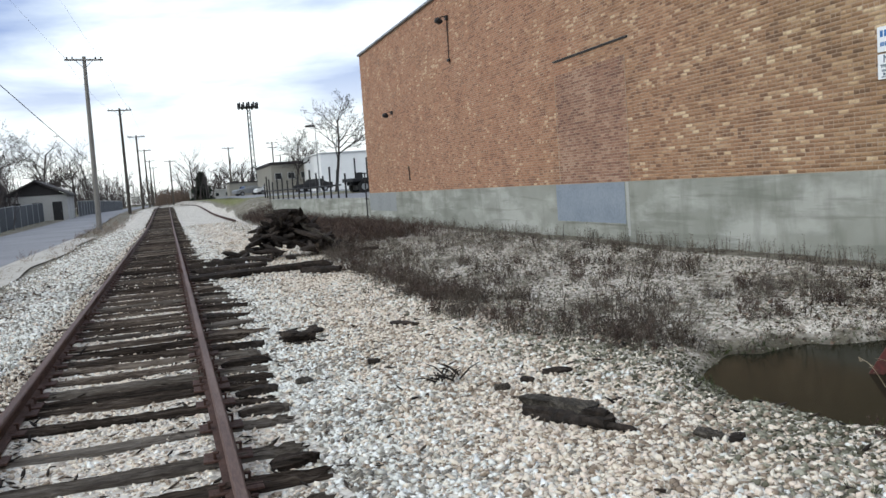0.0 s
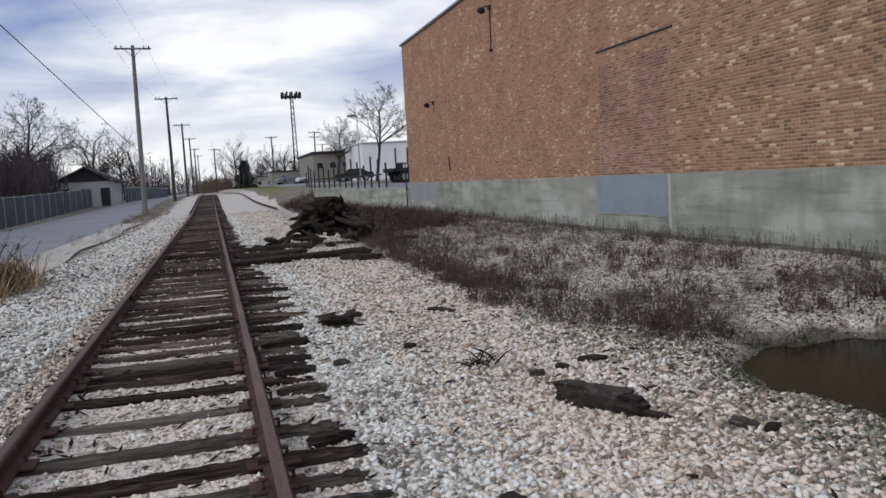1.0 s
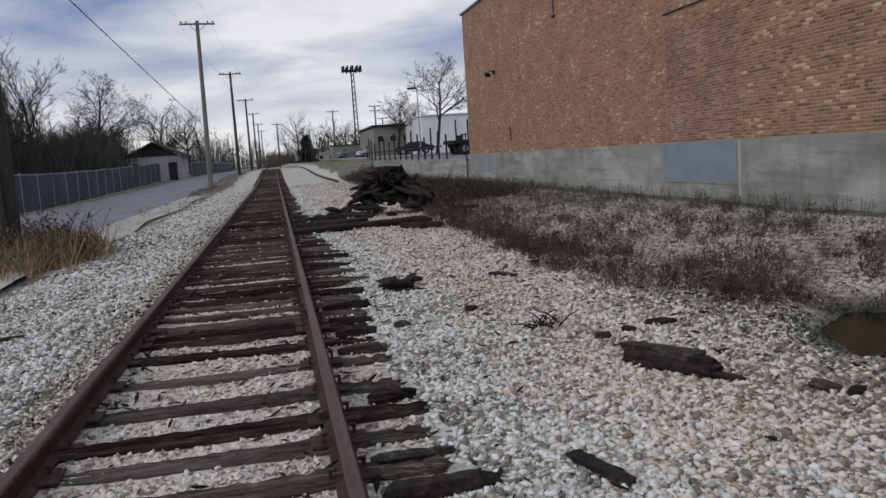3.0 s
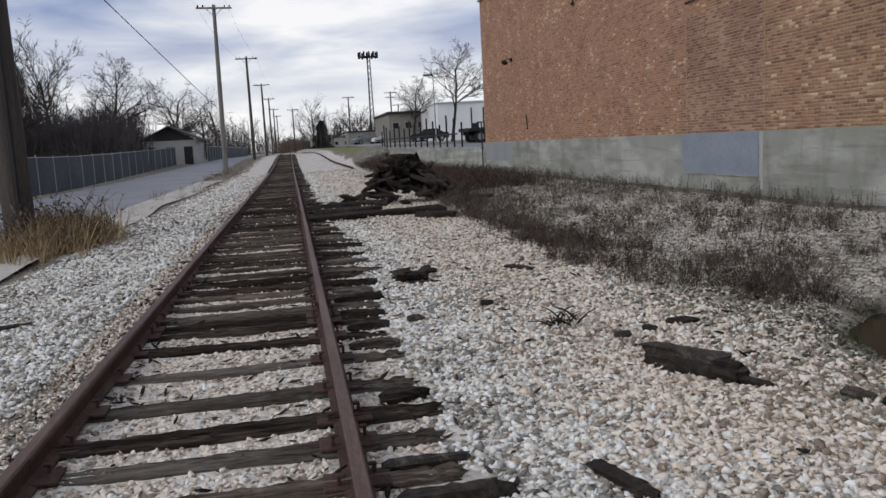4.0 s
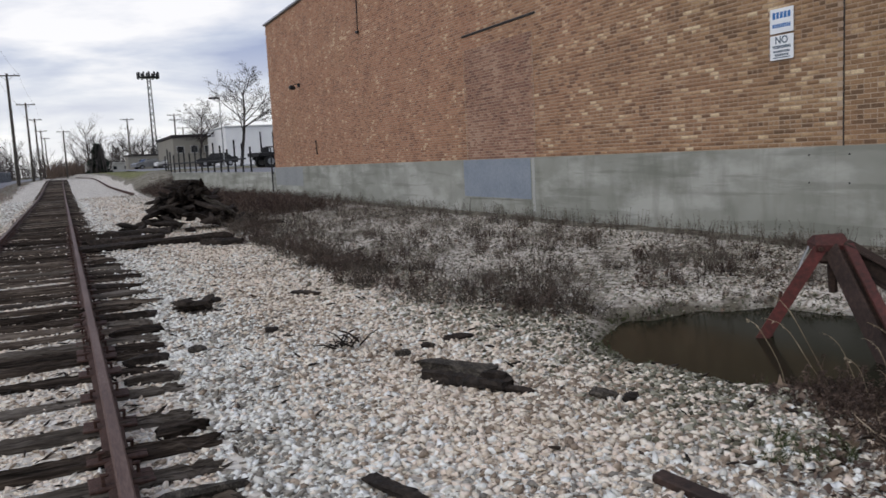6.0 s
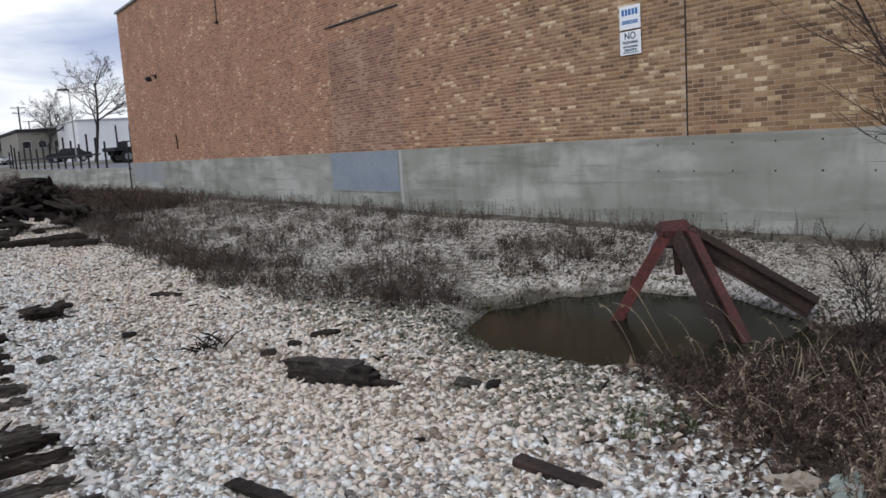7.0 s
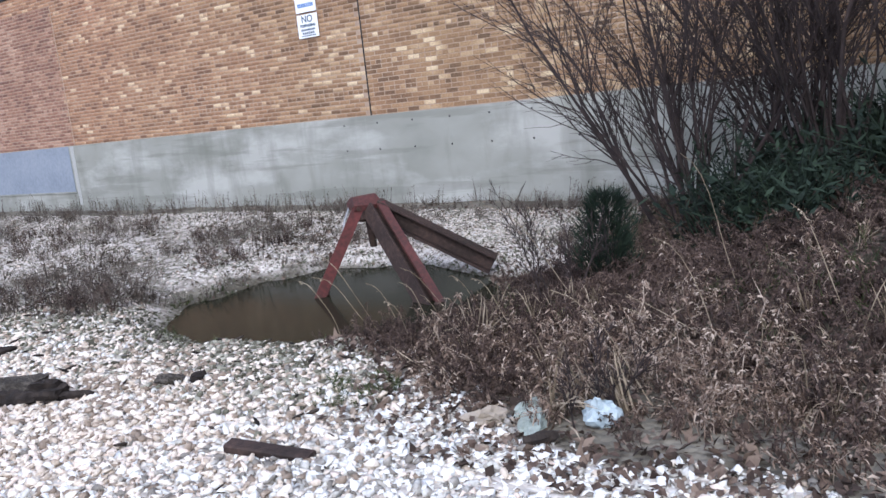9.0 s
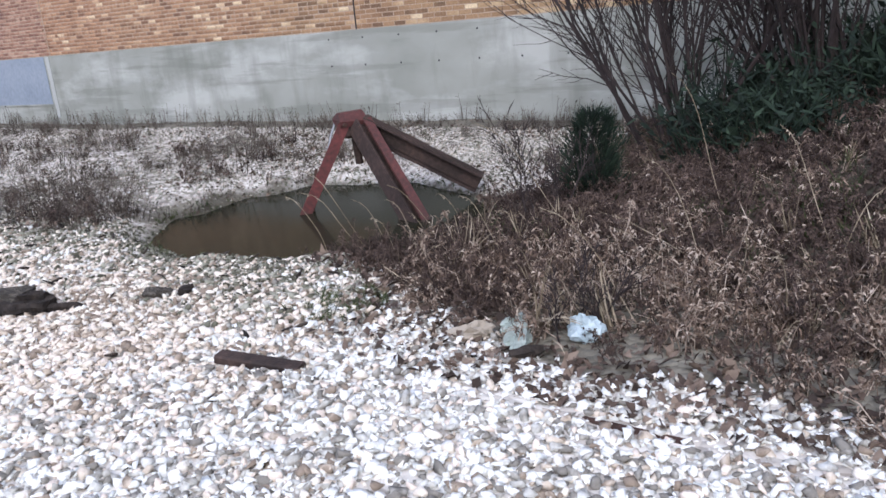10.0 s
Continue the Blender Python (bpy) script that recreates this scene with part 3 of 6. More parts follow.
b = Build().box((15.35, CORNER_Y - 0.16, ROOF_Z / 2), (30, 0.3, ROOF_Z))
b.box((15.35, NEAR_Y + 0.16, ROOF_Z / 2), (30, 0.3, ROOF_Z)).box((30.5, (CORNER_Y + NEAR_Y) / 2, ROOF_Z / 2), (0.3, CORNER_Y - NEAR_Y, ROOF_Z)).box((15.4, (CORNER_Y + NEAR_Y) / 2, ROOF_Z - 0.5), (29.8, CORNER_Y - NEAR_Y - 0.8, 0.2))
part("rear_walls_and_roof", b, MORTAR, wb)
b = Build().cbox((0.17, (CORNER_Y + NEAR_Y) / 2, ROOF_Z + 0.05), (0.46, CORNER_Y - NEAR_Y + 0.1, 0.10), 0.02)
part("coping", b, METALG, wb, "thin pale metal coping")

# ---- railway track ----
RAIL_PROFILE = [(-0.066, 0.0), (0.066, 0.0), (0.066, 0.012), (0.012, 0.028), (0.010, 0.10), (0.034, 0.112), (0.034, 0.136), (0.026, 0.146), (-0.026, 0.146), (-0.034, 0.136), (-0.034, 0.112), (-0.010, 0.10), (-0.012, 0.028), (-0.066, 0.012)]
RAIL_Z = 0.024


def rail_line(ys, xf, z0, name, label):
    b = Build()
    n = len(RAIL_PROFILE)
    vs = []
    for y in ys:
        for a, u in RAIL_PROFILE:
            vs.append((xf(y) + a, y, float(rise(y)) + z0 + u + 0.004 * math.sin(y * 1.3)))
    fs = [(k * n + i, k * n + (i + 1) % n, (k + 1) * n + (i + 1) % n, (k + 1) * n + i) for k in range(len(ys) - 1) for i in range(n)]
    fs += [tuple(range(n)), tuple(reversed(range((len(ys) - 1) * n, len(ys) * n)))]
    b.add(vs, [tuple(reversed(f)) for f in fs])
    me = b.mesh(name, [RUST, RAILTOP])
    for p in me.polygons:
        if p.center.z > float(rise(p.center.y)) + z0 + 0.125:
            p.material_index = 1
    return tagged(new(name, me), label, "rail", "running rails")


ys_rail = list(np.arange(-12, 40, 1.5)) + list(np.arange(40, 260, 6.0))
rails = [rail_line(ys_rail, lambda y, x=x: x, RAIL_Z, "rail", "rust-brown steel rail spiked to old sleepers") for x in RAILS_X]


def sleeper_mesh(seed, mats, length=2.38):
    """A split, worn sleeper: checks run along its top, its ends are ragged."""
    rg = np.random.default_rng(seed)
    b = Build()
    w, h = 0.188 + rg.uniform(-0.03, 0.02), 0.17
    nxs, prof = 44, []
    across = np.linspace(0.97, -0.97, 15)
    ring = [(-1, -1), (1, -1), (1, 0.1)] + [(a, 1) for a in across] + [(-1, 0.1)]
    checks = {int(k): rg.uniform(0.25, 0.9) for k in rg.choice(np.arange(4, 17), 4, replace=False)}
    phase = {k: rg.uniform(0, 6) for k in checks}
    crown = rg.uniform(-0.05, 0.16, len(ring))
    torn = rg.uniform(0.0, 0.16, (2, len(ring)))
    sag = rg.uniform(-0.012, 0.012, 3)
    for i in range(nxs + 1):
        t = i / nxs
        end = max(0, 1 - min(t, 1 - t) * 8)
        side = 1 if t > 0.5 else 0
        for k, (a, c) in enumerate(ring):
            cz = c
            if c > 0.5:
                cz -= crown[k] + rg.uniform(0, 0.16) + end * rg.uniform(0, 0.5) + 0.25 * abs(a) ** 6
                if k in checks:
                    cz -= checks[k] * max(0, 0.4 + 0.6 * math.sin(7 * t + phase[k]))
            x = (t - 0.5) * length - end * torn[side, k] * (1 if side else -1)
            prof.append((x, a * w / 2 * (1 - 0.12 * end) + 0.02 * math.sin(4 * t + seed) + rg.uniform(-0.006, 0.006), cz * h / 2 + sag[0] * math.sin(3 * t + seed)))
    n = len(ring)
    fs = [(k * n + i, k * n + (i + 1) % n, (k + 1) * n + (i + 1) % n, (k + 1) * n + i) for k in range(nxs) for i in range(n)]
    fs += [tuple(reversed(range(n))), tuple(range(nxs * n, (nxs + 1) * n))]
    b.add(prof, fs)
    return b.mesh("railway_sleeper", mats)


SLEEPERS = [sleeper_mesh(20 + k, TIEG if k % 3 == 0 else TIE) for k in range(12)]
rg = np.random.default_rng(3)
known = [2.55, 3.05, 3.56, 4.06, 4.54, 4.93, 5.52, 6.22, 6.92, 7.48, 7.74, 8.11, 8.62, 9.11, 9.5, 10.0, 10.5, 11.1]
ties_y = list(np.arange(-4.0, 2.3, 0.5)) + known + list(np.arange(11.62, 120, 0.53))
for k, y in enumerate(ties_y):
    y2 = y + rg.uniform(-0.05, 0.05) * (y > 11)
    # longer timbers under the old turnout, out to the scrap heap
    me = SLEEPERS[int(rg.integers(0, len(SLEEPERS)))]
    ob = new("railway_sleeper", me)
    ob.matrix_world = pose(TRACK_X + 0.12 + rg.uniform(-0.07, 0.08), y2, float(rise(y2)) - 0.038 + rg.uniform(-0.010, 0.010), rg.uniform(-2, 2), rg.uniform(-0.4, 0.4), rg.uniform(-1.6, 1.6))
    tagged(ob, "split grey-brown timber railway sleeper bedded in ballast", "sleeper", "track sleepers")

# tie plates, spikes, joint bars
plate = Build().cbox((0, 0, 0.006), (0.30, 0.19, 0.016), 0.004)
plate_me = plate.mesh("tie_plate", RUST)
spk = Build().cbox((0, 0, 0.02), (0.018, 0.018, 0.05), 0.003).cbox((0.008, 0, 0.048), (0.040, 0.030, 0.016), 0.006)
spike_me = spk.mesh("spike", RUST)
for r, x in zip(rails, RAILS_X):
    for y in ties_y:
        if y < -0.5 or y > 26:
            continue
        p = part("tie_plate", plate_me, None, r)
        p.matrix_world = pose(x, y, 0.03, 0, 0, rg.uniform(-3, 3))
        for sd in (-1, 1):
            s = part("spike", spike_me, None, r)
            s.matrix_world = pose(x + sd * 0.083, y + sd * 0.05, 0.034 + rg.uniform(0, 0.018), rg.uniform(-8, 8), 0, 0 if sd < 0 else 180)
for r, x, yj in ((rails[0], RAILS_X[0], 13.2), (rails[0], RAILS_X[0], 2.0), (rails[1], RAILS_X[1], 8.2), (rails[1], RAILS_X[1], 19.5)):
    for sd in (-1, 1):
        b = Build().cbox((x + sd * 0.034, yj, RAIL_Z + 0.066), (0.024, 0.62, 0.072), 0.006)
        j = part("joint_bar", b, RUST, r, "bolted joint bar")
        for q in (-0.22, -0.08, 0.08, 0.22):
            bb = Build().tube([(x + sd * 0.044, yj + q, RAIL_Z + 0.066), (x + sd * 0.068, yj + q, RAIL_Z + 0.066)], 0.016, 6)
            part("bolt", bb, RUST, j)

# far siding and a buried length of rail
for x0 in (3.7, 5.14):
    rail_line(list(np.arange(54, 170, 4.0)), lambda y, x0=x0: x0 + 0.5 * (1 - float(sstep(50, 75, y))) - 1.2 * float(sstep(95, 170, y)), 0.03, "siding_rail", "rust-brown siding rail half sunk in weeds")["group"] = "siding rails"
b = Build().cbox((0, 0, 0), (0.066, 1.25, 0.05), 0.012)
thing("buried_rail", b, RUST, "rusty rail head barely showing in pale gravel", "rail", m=pose(2.66, 1.36, float(gz(2.66, 1.36)) - 0.022, 0, 0, -2))

# ---- bumping post ----


def channel(b, p0, p1, w, h, t=0.02, up=(0, 0, 1)):
    """An I-section bar."""
    prof = [(-w / 2, -h / 2), (w / 2, -h / 2), (w / 2, -h / 2 + t), (t / 2, -h / 2 + t), (t / 2, h / 2 - t), (w / 2, h / 2 - t), (w / 2, h / 2), (-w / 2, h / 2), (-w / 2, h / 2 - t), (-t / 2, h / 2 - t), (-t / 2, -h / 2 + t), (-w / 2, -h / 2 + t)]
    return b.prism(prof, p0, p1, up)


AP = Vector((5.83, 5.03, 0.665))
post = empty("bumping_post", pose(*AP.xy, -0.1), "rusty red steel track bumping post standing in a puddle", "bumping post")


def local(b, ob, mats, name, parent, label="", smooth=False):
    o = part(name, b, mats, None, label, smooth)
    o.parent = parent
    o.matrix_parent_inverse = parent.matrix_world.inverted()
    return o


LF, FF, BF = Vector((5.37, 5.42, -0.30)), Vector((5.42, 4.05, -0.30)), Vector((6.35, 4.04, -0.02))
b = Build()
b.prism([(-0.05, -0.05), (0.05, -0.05), (0.05, -0.035), (-0.034, -0.035), (-0.034, 0.05), (-0.05, 0.05)], AP + Vector((-0.08, 0.0, -0.02)), LF)
ll = local(b, post, REDP, "angle_leg", post, "red painted angle-iron leg")
b = Build().tube([AP + Vector((-0.05, 0.12, 0.0)), AP + Vector((-0.12, 0.16, -0.16)), AP + Vector((-0.17, 0.17, -0.30))], [0.011, 0.011, 0.011], 6)
local(b, post, METALG, "wire_tie", ll, "pale twisted wire")
b = Build()
channel(b, AP + Vector((-0.02, -0.10, -0.07)), FF, 0.15, 0.14, 0.022, (1, 0.3, 0.4))
fl = local(b, post, BROWNP, "beam_leg", post, "dark rusty steel beam leg")
b = Build()
b.prism([(-0.036, -0.012), (0.036, -0.012), (0.042, 0.0), (0.036, 0.014), (-0.036, 0.014), (-0.042, 0.0)], AP + Vector((0.02, -0.17, -0.02)), FF + Vector((0.04, -0.07, 0.05)), (-0.5, -0.7, 0.5))
local(b, post, REDD, "painted_edge", fl, "faded red painted flange")
b = Build()
channel(b, AP + Vector((0.05, -0.08, -0.07)), BF, 0.20, 0.17, 0.022)
local(b, post, BROWNP, "rear_brace", post, "dark rusty brace beam")
b = Build()
hv = [(-0.17, -0.12, 0), (0.17, -0.12, 0), (0.17, 0.12, 0), (-0.17, 0.12, 0), (-0.15, -0.02, 0.07), (0.13, -0.02, 0.09), (0.13, 0.03, 0.09), (-0.15, 0.03, 0.07), (-0.16, -0.11, -0.06), (0.16, -0.11, -0.06), (0.16, 0.11, -0.06), (-0.16, 0.11, -0.06)]
b.add(hv, [(4, 5, 6, 7), (0, 1, 5, 4), (1, 2, 6, 5), (2, 3, 7, 6), (3, 0, 4, 7), (8, 9, 1, 0), (9, 10, 2, 1), (10, 11, 3, 2), (11, 8, 0, 3), (11, 10, 9, 8)], pose(AP.x, AP.y, AP.z - 0.02, 4, 3, -30) @ Matrix.Diagonal((0.82, 0.85, 0.9, 1)))
hc = local(b, post, REDD, "head_casting", post, "red peaked iron head casting")
b = Build().cbox((0, 0, -0.10), (0.24, 0.17, 0.12), 0.025, pose(AP.x + 0.01, AP.y - 0.01, AP.z - 0.02, 0, 0, -30))
local(b, post, BROWNP, "socket", hc, "dark rusty socket")
for q in (-0.10, 0.10):
    m = pose(AP.x, AP.y, AP.z - 0.02, 4, 3, -30)
    local(Build().tube([m @ Vector((q, -0.09, -0.03)), m @ Vector((q, -0.12, -0.03))], 0.02, 6), post, RUST, "bolt", hc)
b = Build().tube([AP + Vector((0.06, 0.02, -0.2)), AP + Vector((0.08, 0.02, -0.44))], [0.04, 0.036], 8)
local(b, post, BROWNP, "hanging_stub", post, "short rusty pipe stub")
b = Build().tube([AP + Vector((-0.30, 0.22, -0.42)), Vector((5.50, 5.35, -0.25))], [0.014, 0.014], 6)
local(b, post, RUST, "tie_rod", post)

# ---- loose timber and iron ----


def ragged(b, c, size, seed, m=None, segs=8, rag=0.35, ring_n=8):
    """A lump of broken timber: a rough bar along x."""
    rg2 = np.random.default_rng(seed)
    L, W, H = size
    vs = []
    ph = rg2.uniform(0, 6, 4)
    for i in range(segs + 1):
        t = i / segs
        taper = 1 - rag * (abs(2 * t - 1) ** 3) * rg2.uniform(0.5, 1.6)
        for k in range(ring_n):
            a = 2 * math.pi * (k + 0.5) / ring_n
            ca, sa = math.cos(a), math.sin(a)
            sq = 1 / max(abs(ca), abs(sa)) ** 0.7
            r = taper * (1 + 0.16 * math.sin(3 * a + ph[0] + 4 * t) + rg2.uniform(-0.12, 0.12))
            vs.append((c[0] + (t - 0.5) * L + rg2.uniform(-0.05, 0.05) * L * (1 if i in (0, segs) else 0.3), c[1] + ca * sq * r * W / 2, c[2] + sa * sq * r * H / 2))
    n = ring_n
    fs = [(k * n + i, k * n + (i + 1) % n, (k + 1) * n + (i + 1) % n, (k + 1) * n + i) for k in range(segs) for i in range(n)]
    fs += [tuple(reversed(range(n))), tuple(range(segs * n, (segs + 1) * n))]
    return b.add(vs, fs, m)


def ground_pose(x, y, dz=0.0, rx=0, ry=0, rz=0):
    return pose(x, y, float(gz(x, y)) + dz, rx, ry, rz)


# rotten log end: paler upper slab over a darker lower one
lg = empty("rotten_log", ground_pose(2.485, 5.15, 0, 0, 0, -60), "short rotten sleeper end, paler on top, lying on gravel", "log")
part("upper_slab", ragged(Build(), (-0.08, 0.03, 0.095), (0.56, 0.17, 0.08), 11, None, 18, 0.2, 12), LOGM, lg, "paler grey-brown wood slab")
part("lower_slab", ragged(Build(), (0.02, -0.03, 0.045), (0.64, 0.18, 0.09), 12, None, 18, 0.3, 12), ROT, lg)
part("knot", ragged(Build(), (0.22, 0.0, 0.08), (0.18, 0.12, 0.09), 14, None, 8, 0.5, 9), ROT, lg)
part("splinter", ragged(Build(), (0.40, -0.05, 0.03), (0.30, 0.08, 0.05), 13, None, 8, 0.8), ROT, lg)
ch = empty("rotten_wood_chunk", ground_pose(1.36, 9.3, 0, 0, 0, -12), "dark rotten chunk of sleeper on gravel", "wood chunk")
part("chunk_core", ragged(Build(), (-0.04, 0, 0.06), (0.36, 0.17, 0.13), 21, None, 10, 0.3), ROT, ch)
rg = np.random.default_rng(23)
for k in range(9):
    part("chunk_flake", ragged(Build(), (0, 0, 0), (rg.uniform(0.1, 0.26), rg.uniform(0.04, 0.1), rg.uniform(0.03, 0.06)), 24 + k, pose(rg.uniform(-0.2, 0.24), rg.uniform(-0.14, 0.1), rg.uniform(0.03, 0.14), rg.uniform(-30, 30), rg.uniform(-25, 25), rg.uniform(-40, 40)), 5, 0.5, 6), ROT, ch)
part("chunk_flake", ragged(Build(), (-0.12, -0.1, 0.12), (0.22, 0.12, 0.08), 22, None, 6, 0.6), ROT, ch)
part("chunk_flake", ragged(Build(), (0.12, -0.18, 0.02), (0.4, 0.08, 0.04), 23, None, 6, 0.6), ROT, ch)
thing("plank", ragged(Build(), (0, 0, 0.02), (0.38, 0.085, 0.045), 31, None, 14, 0.25, 11), ROT, "dark splintered plank on gravel", "plank", m=ground_pose(1.40, 3.74, 0.01, 0, 4, -66))
b = Build().add([], [])
b.prism([(-0.04, 0), (0.04, 0), (0.04, 0.03), (0.032, 0.038), (-0.032, 0.038), (-0.04, 0.03)], (-0.22, 0, 0), (0.22, 0, 0))
thing("iron_bar", b, BROWNP, "short flat rusty iron bar half sunk in gravel", "iron bar", m=ground_pose(2.51, 2.99, 0.004, 4, 4, -78))
for k, (x, y, rz, L) in enumerate(((0.62, 4.18, 8, 0.42), (2.68, 6.2, -40, 0.11), (3.05, 4.38, -60, 0.17), (3.14, 4.24, 30, 0.13), (2.42, 6.1, -20, 0.12), (1.75, 7.6, 70, 0.12), (-2.6, 8.5, 35, 0.5), (2.55, 9.3, -35, 0.35), (1.05, 7.3, 0, 0.14), (3.0, 6.3, -8, 0.25))):
    thing("wood_scrap", ragged(Build(), (0, 0, 0.015), (L, 0.075 + 0.02 * (k % 3), 0.05), 40 + k, None, 10, 0.3, 10), ROT if k % 2 else LOGM, "small dark scrap of splintered sleeper wood", "wood scrap", "wood scraps", m=ground_pose(x, y, 0.01, 0, 3, rz))

# twig tangle on the gravel
tangle = empty("twig_tangle", ground_pose(2.1, 6.5, 0.01), "small tangle of dark dead twigs on gravel", "twigs")
rg = np.random.default_rng(5)
for _ in range(22):
    a, l = rg.uniform(0, 6.28), rg.uniform(0.07, 0.2)
    p = Vector((rg.normal(0, 0.08), rg.normal(0, 0.08), rg.uniform(0.0, 0.05)))
    q = p + Vector((math.cos(a) * l, math.sin(a) * l, rg.uniform(0, 0.12)))
    part("twig", Build().tube([p, (p + q) / 2 + Vector((0, 0, 0.02)), q], [0.008, 0.006, 0.003], 4), ROT, tangle)

# broken sleeper ends and split lengths beside the rail
rg = np.random.default_rng(61)
ENDS = [(0.68, 3.80, 0.50, 0.20, 5), (0.66, 5.24, 0.30, 0.15, 14), (0.62, 6.50, 0.36, 0.13, 6), (0.64, 7.16, 0.34, 0.14, 3), (0.66, 8.36, 0.46, 0.17, 8), (0.64, 8.9, 0.4, 0.14, 2)]
ENDS += [(0.62 + rg.uniform(-0.04, 0.10), y + rg.uniform(-0.06, 0.06), rg.uniform(0.4, 0.75), rg.uniform(0.11, 0.2), rg.uniform(-4, 10)) for y in np.arange(9.3, 16, 0.85)]
for k, (x, y, L, w, rz) in enumerate(ENDS):
    thing("broken_sleeper_end", ragged(Build(), (0, 0, 0), (L, w * 0.85, 0.10), 900 + k, None, 12, 0.35, 10), (ROT, TIE, TIEG)[k % 3], "ragged split end of an old sleeper beside the rail", "sleeper end", "broken sleeper ends", m=ground_pose(x, y, 0.02, rg.uniform(-6, 6), rg.uniform(-3, 3), rz))

# two long switch timbers reaching out of the track
for (x, y, L, rz, w) in ((1.78, 17.35, 2.9, 4, 0.26), (1.55, 21.0, 2.0, 6, 0.24), (1.3, 19.0, 1.6, 3, 0.22), (2.9, 16.6, 0.9, -35, 0.14)):
    thing("switch_timber", ragged(Build(), (0, 0, 0.07), (L, w * 0.85, 0.15), int(100 * x), None, 18, 0.12), ROT, "long dark timber lying beside the track", "timber", "switch timbers", m=ground_pose(x, y, 0.0, 0, -1, rz))

# scrap heap of broken sleepers
heap = empty("scrap_heap", ground_pose(3.0, 21.6, 0) @ Matrix.Scale(1.08, 4), "heap of dark broken sleepers and rotten wood", "scrap heap")
rg = np.random.default_rng(9)
for k in range(190):
    a, r = rg.uniform(0, 6.28), abs(rg.normal(0, 0.60))
    x, y = r * math.cos(a) * 1.15, r * math.sin(a) * 0.8
    z = max(0.03, 1.15 * math.exp(-(x * x / 1.1 + y * y / 0.8)) * rg.uniform(0.35, 1.0))
    m = pose(x, y, z, rg.uniform(-40, 40), rg.uniform(-35, 35), rg.uniform(0, 180))
    part("broken_sleeper", ragged(Build(), (0, 0, 0), (rg.uniform(0.25, 0.8), rg.uniform(0.08, 0.19), rg.uniform(0.06, 0.14)), 200 + k, m, 6, 0.6, 7), ROT, heap)
part("broken_sleeper", ragged(Build(), (0, 0, 0), (0.9, 0.2, 0.14), 301, pose(0.65, -0.35, 0.55, 0, 32, -20), 8, 0.4), LOGM, heap, "paler grey sleeper end")
part("broken_sleeper", ragged(Build(), (0, 0, 0), (0.9, 0.22, 0.12), 302, pose(-1.3, -0.2, 0.06, 0, 0, 10), 8, 0.5), ROT, heap)

# ---- fittings on the warehouse wall ----


def onwall(name, b, mats, label="", parent=wb):
    o = part(name, b, mats, None, label)
    o.parent = parent
    o.matrix_parent_inverse = parent.matrix_world.inverted()
    return o


PANEL = (16.25, 19.6, BASE_TOP, 4.2)
JOINT_Y = 8.2
b = Build().box((WALL_X - 0.004, 18.1, 0.895), (0.012, 3.4, 0.96))
onwall("painted_block_panel", b, BLUEP, "blue-grey painted block infill")
b = Build().box((WALL_X - 0.003, 38.3, 0.93), (0.008, 5.0, 0.86))
onwall("painted_patch", b, BLUEG, "faded blue-grey paint over concrete")
b = Build().box((WALL_X - 0.006, 18.1, 0.40), (0.03, 3.44, 0.03))
onwall("infill_sill", b, CONC)
b = Build().box((WALL_X - 0.005, 16.28, 0.75), (0.010, 0.12, 1.24))
onwall("mortar_streak", b, WHITEL, "pale vertical mortar streak")
for ye in (16.22, 19.63):
    b = Build().box((WALL_X + 0.042, ye, 2.79), (0.010, 0.022, 2.82))
    onwall("patch_edge_mortar", b, MORTAR)
b = Build().box((WALL_X + 0.034, 17.85, 4.60), (0.04, 3.6, 0.035))
onwall("lintel_edge", b, DARKM, "thin dark steel lintel edge")
b = Build().box((WALL_X + 0.047, JOINT_Y, (BASE_TOP + ROOF_Z) / 2), (0.012, 0.02, ROOF_Z - BASE_TOP))
onwall("control_joint", b, DARKM, "dark vertical control joint")
# flat dark discs paint the shade inside form-tie holes; nothing is recessed
for z, y0 in ((1.26, 2.08), (0.86, 2.08)):
    for k in range(11):
        y = y0 + 0.665 * k
        b = Build().tube([(WALL_X + 0.01, y, z), (WALL_X - 0.003, y, z)], 0.015, 8)
        onwall("tie_hole_dark_disc", b, DARKM)
for y in (5.0, 8.3, 11.6, 14.9, 23, 28, 33):
    b = Build().box((WALL_X - 0.0015, y, 0.5), (0.004, 0.012, 1.7))
    onwall("pour_joint", b, CONC)


def wall_lamp(y, z, conduit):
    o = empty("wall_lamp", pose(WALL_X, y, z), "dark flood lamp on a bracket with a hanging conduit" if conduit else "small dark flood lamp on a bracket", "wall lamp", "wall lamps")
    part("bracket", Build().tube([(0.03, 0, 0.05), (-0.16, 0, 0.10), (-0.24, 0, 0.02)], [0.02, 0.02, 0.02], 6), DARKM, o)
    part("back_box", Build().cbox((0.0, 0, 0.05), (0.09, 0.14, 0.16), 0.015), DARKM, o)
    part("lamp_head", Build().cbox((0, 0, 0), (0.26, 0.28, 0.17), 0.05, pose(-0.30, 0, -0.06, 0, 28, 0)), DARKM, o)
    if conduit:
        part("conduit", Build().tube([(0.02, 0.02, 0), (0.015, 0.02, -0.7), (0.015, 0.06, -1.38)], 0.018, 6), DARKM, o)
        part("end_fitting", Build().cbox((0, 0.06, -1.42), (0.08, 0.22, 0.09), 0.02), DARKM, o)


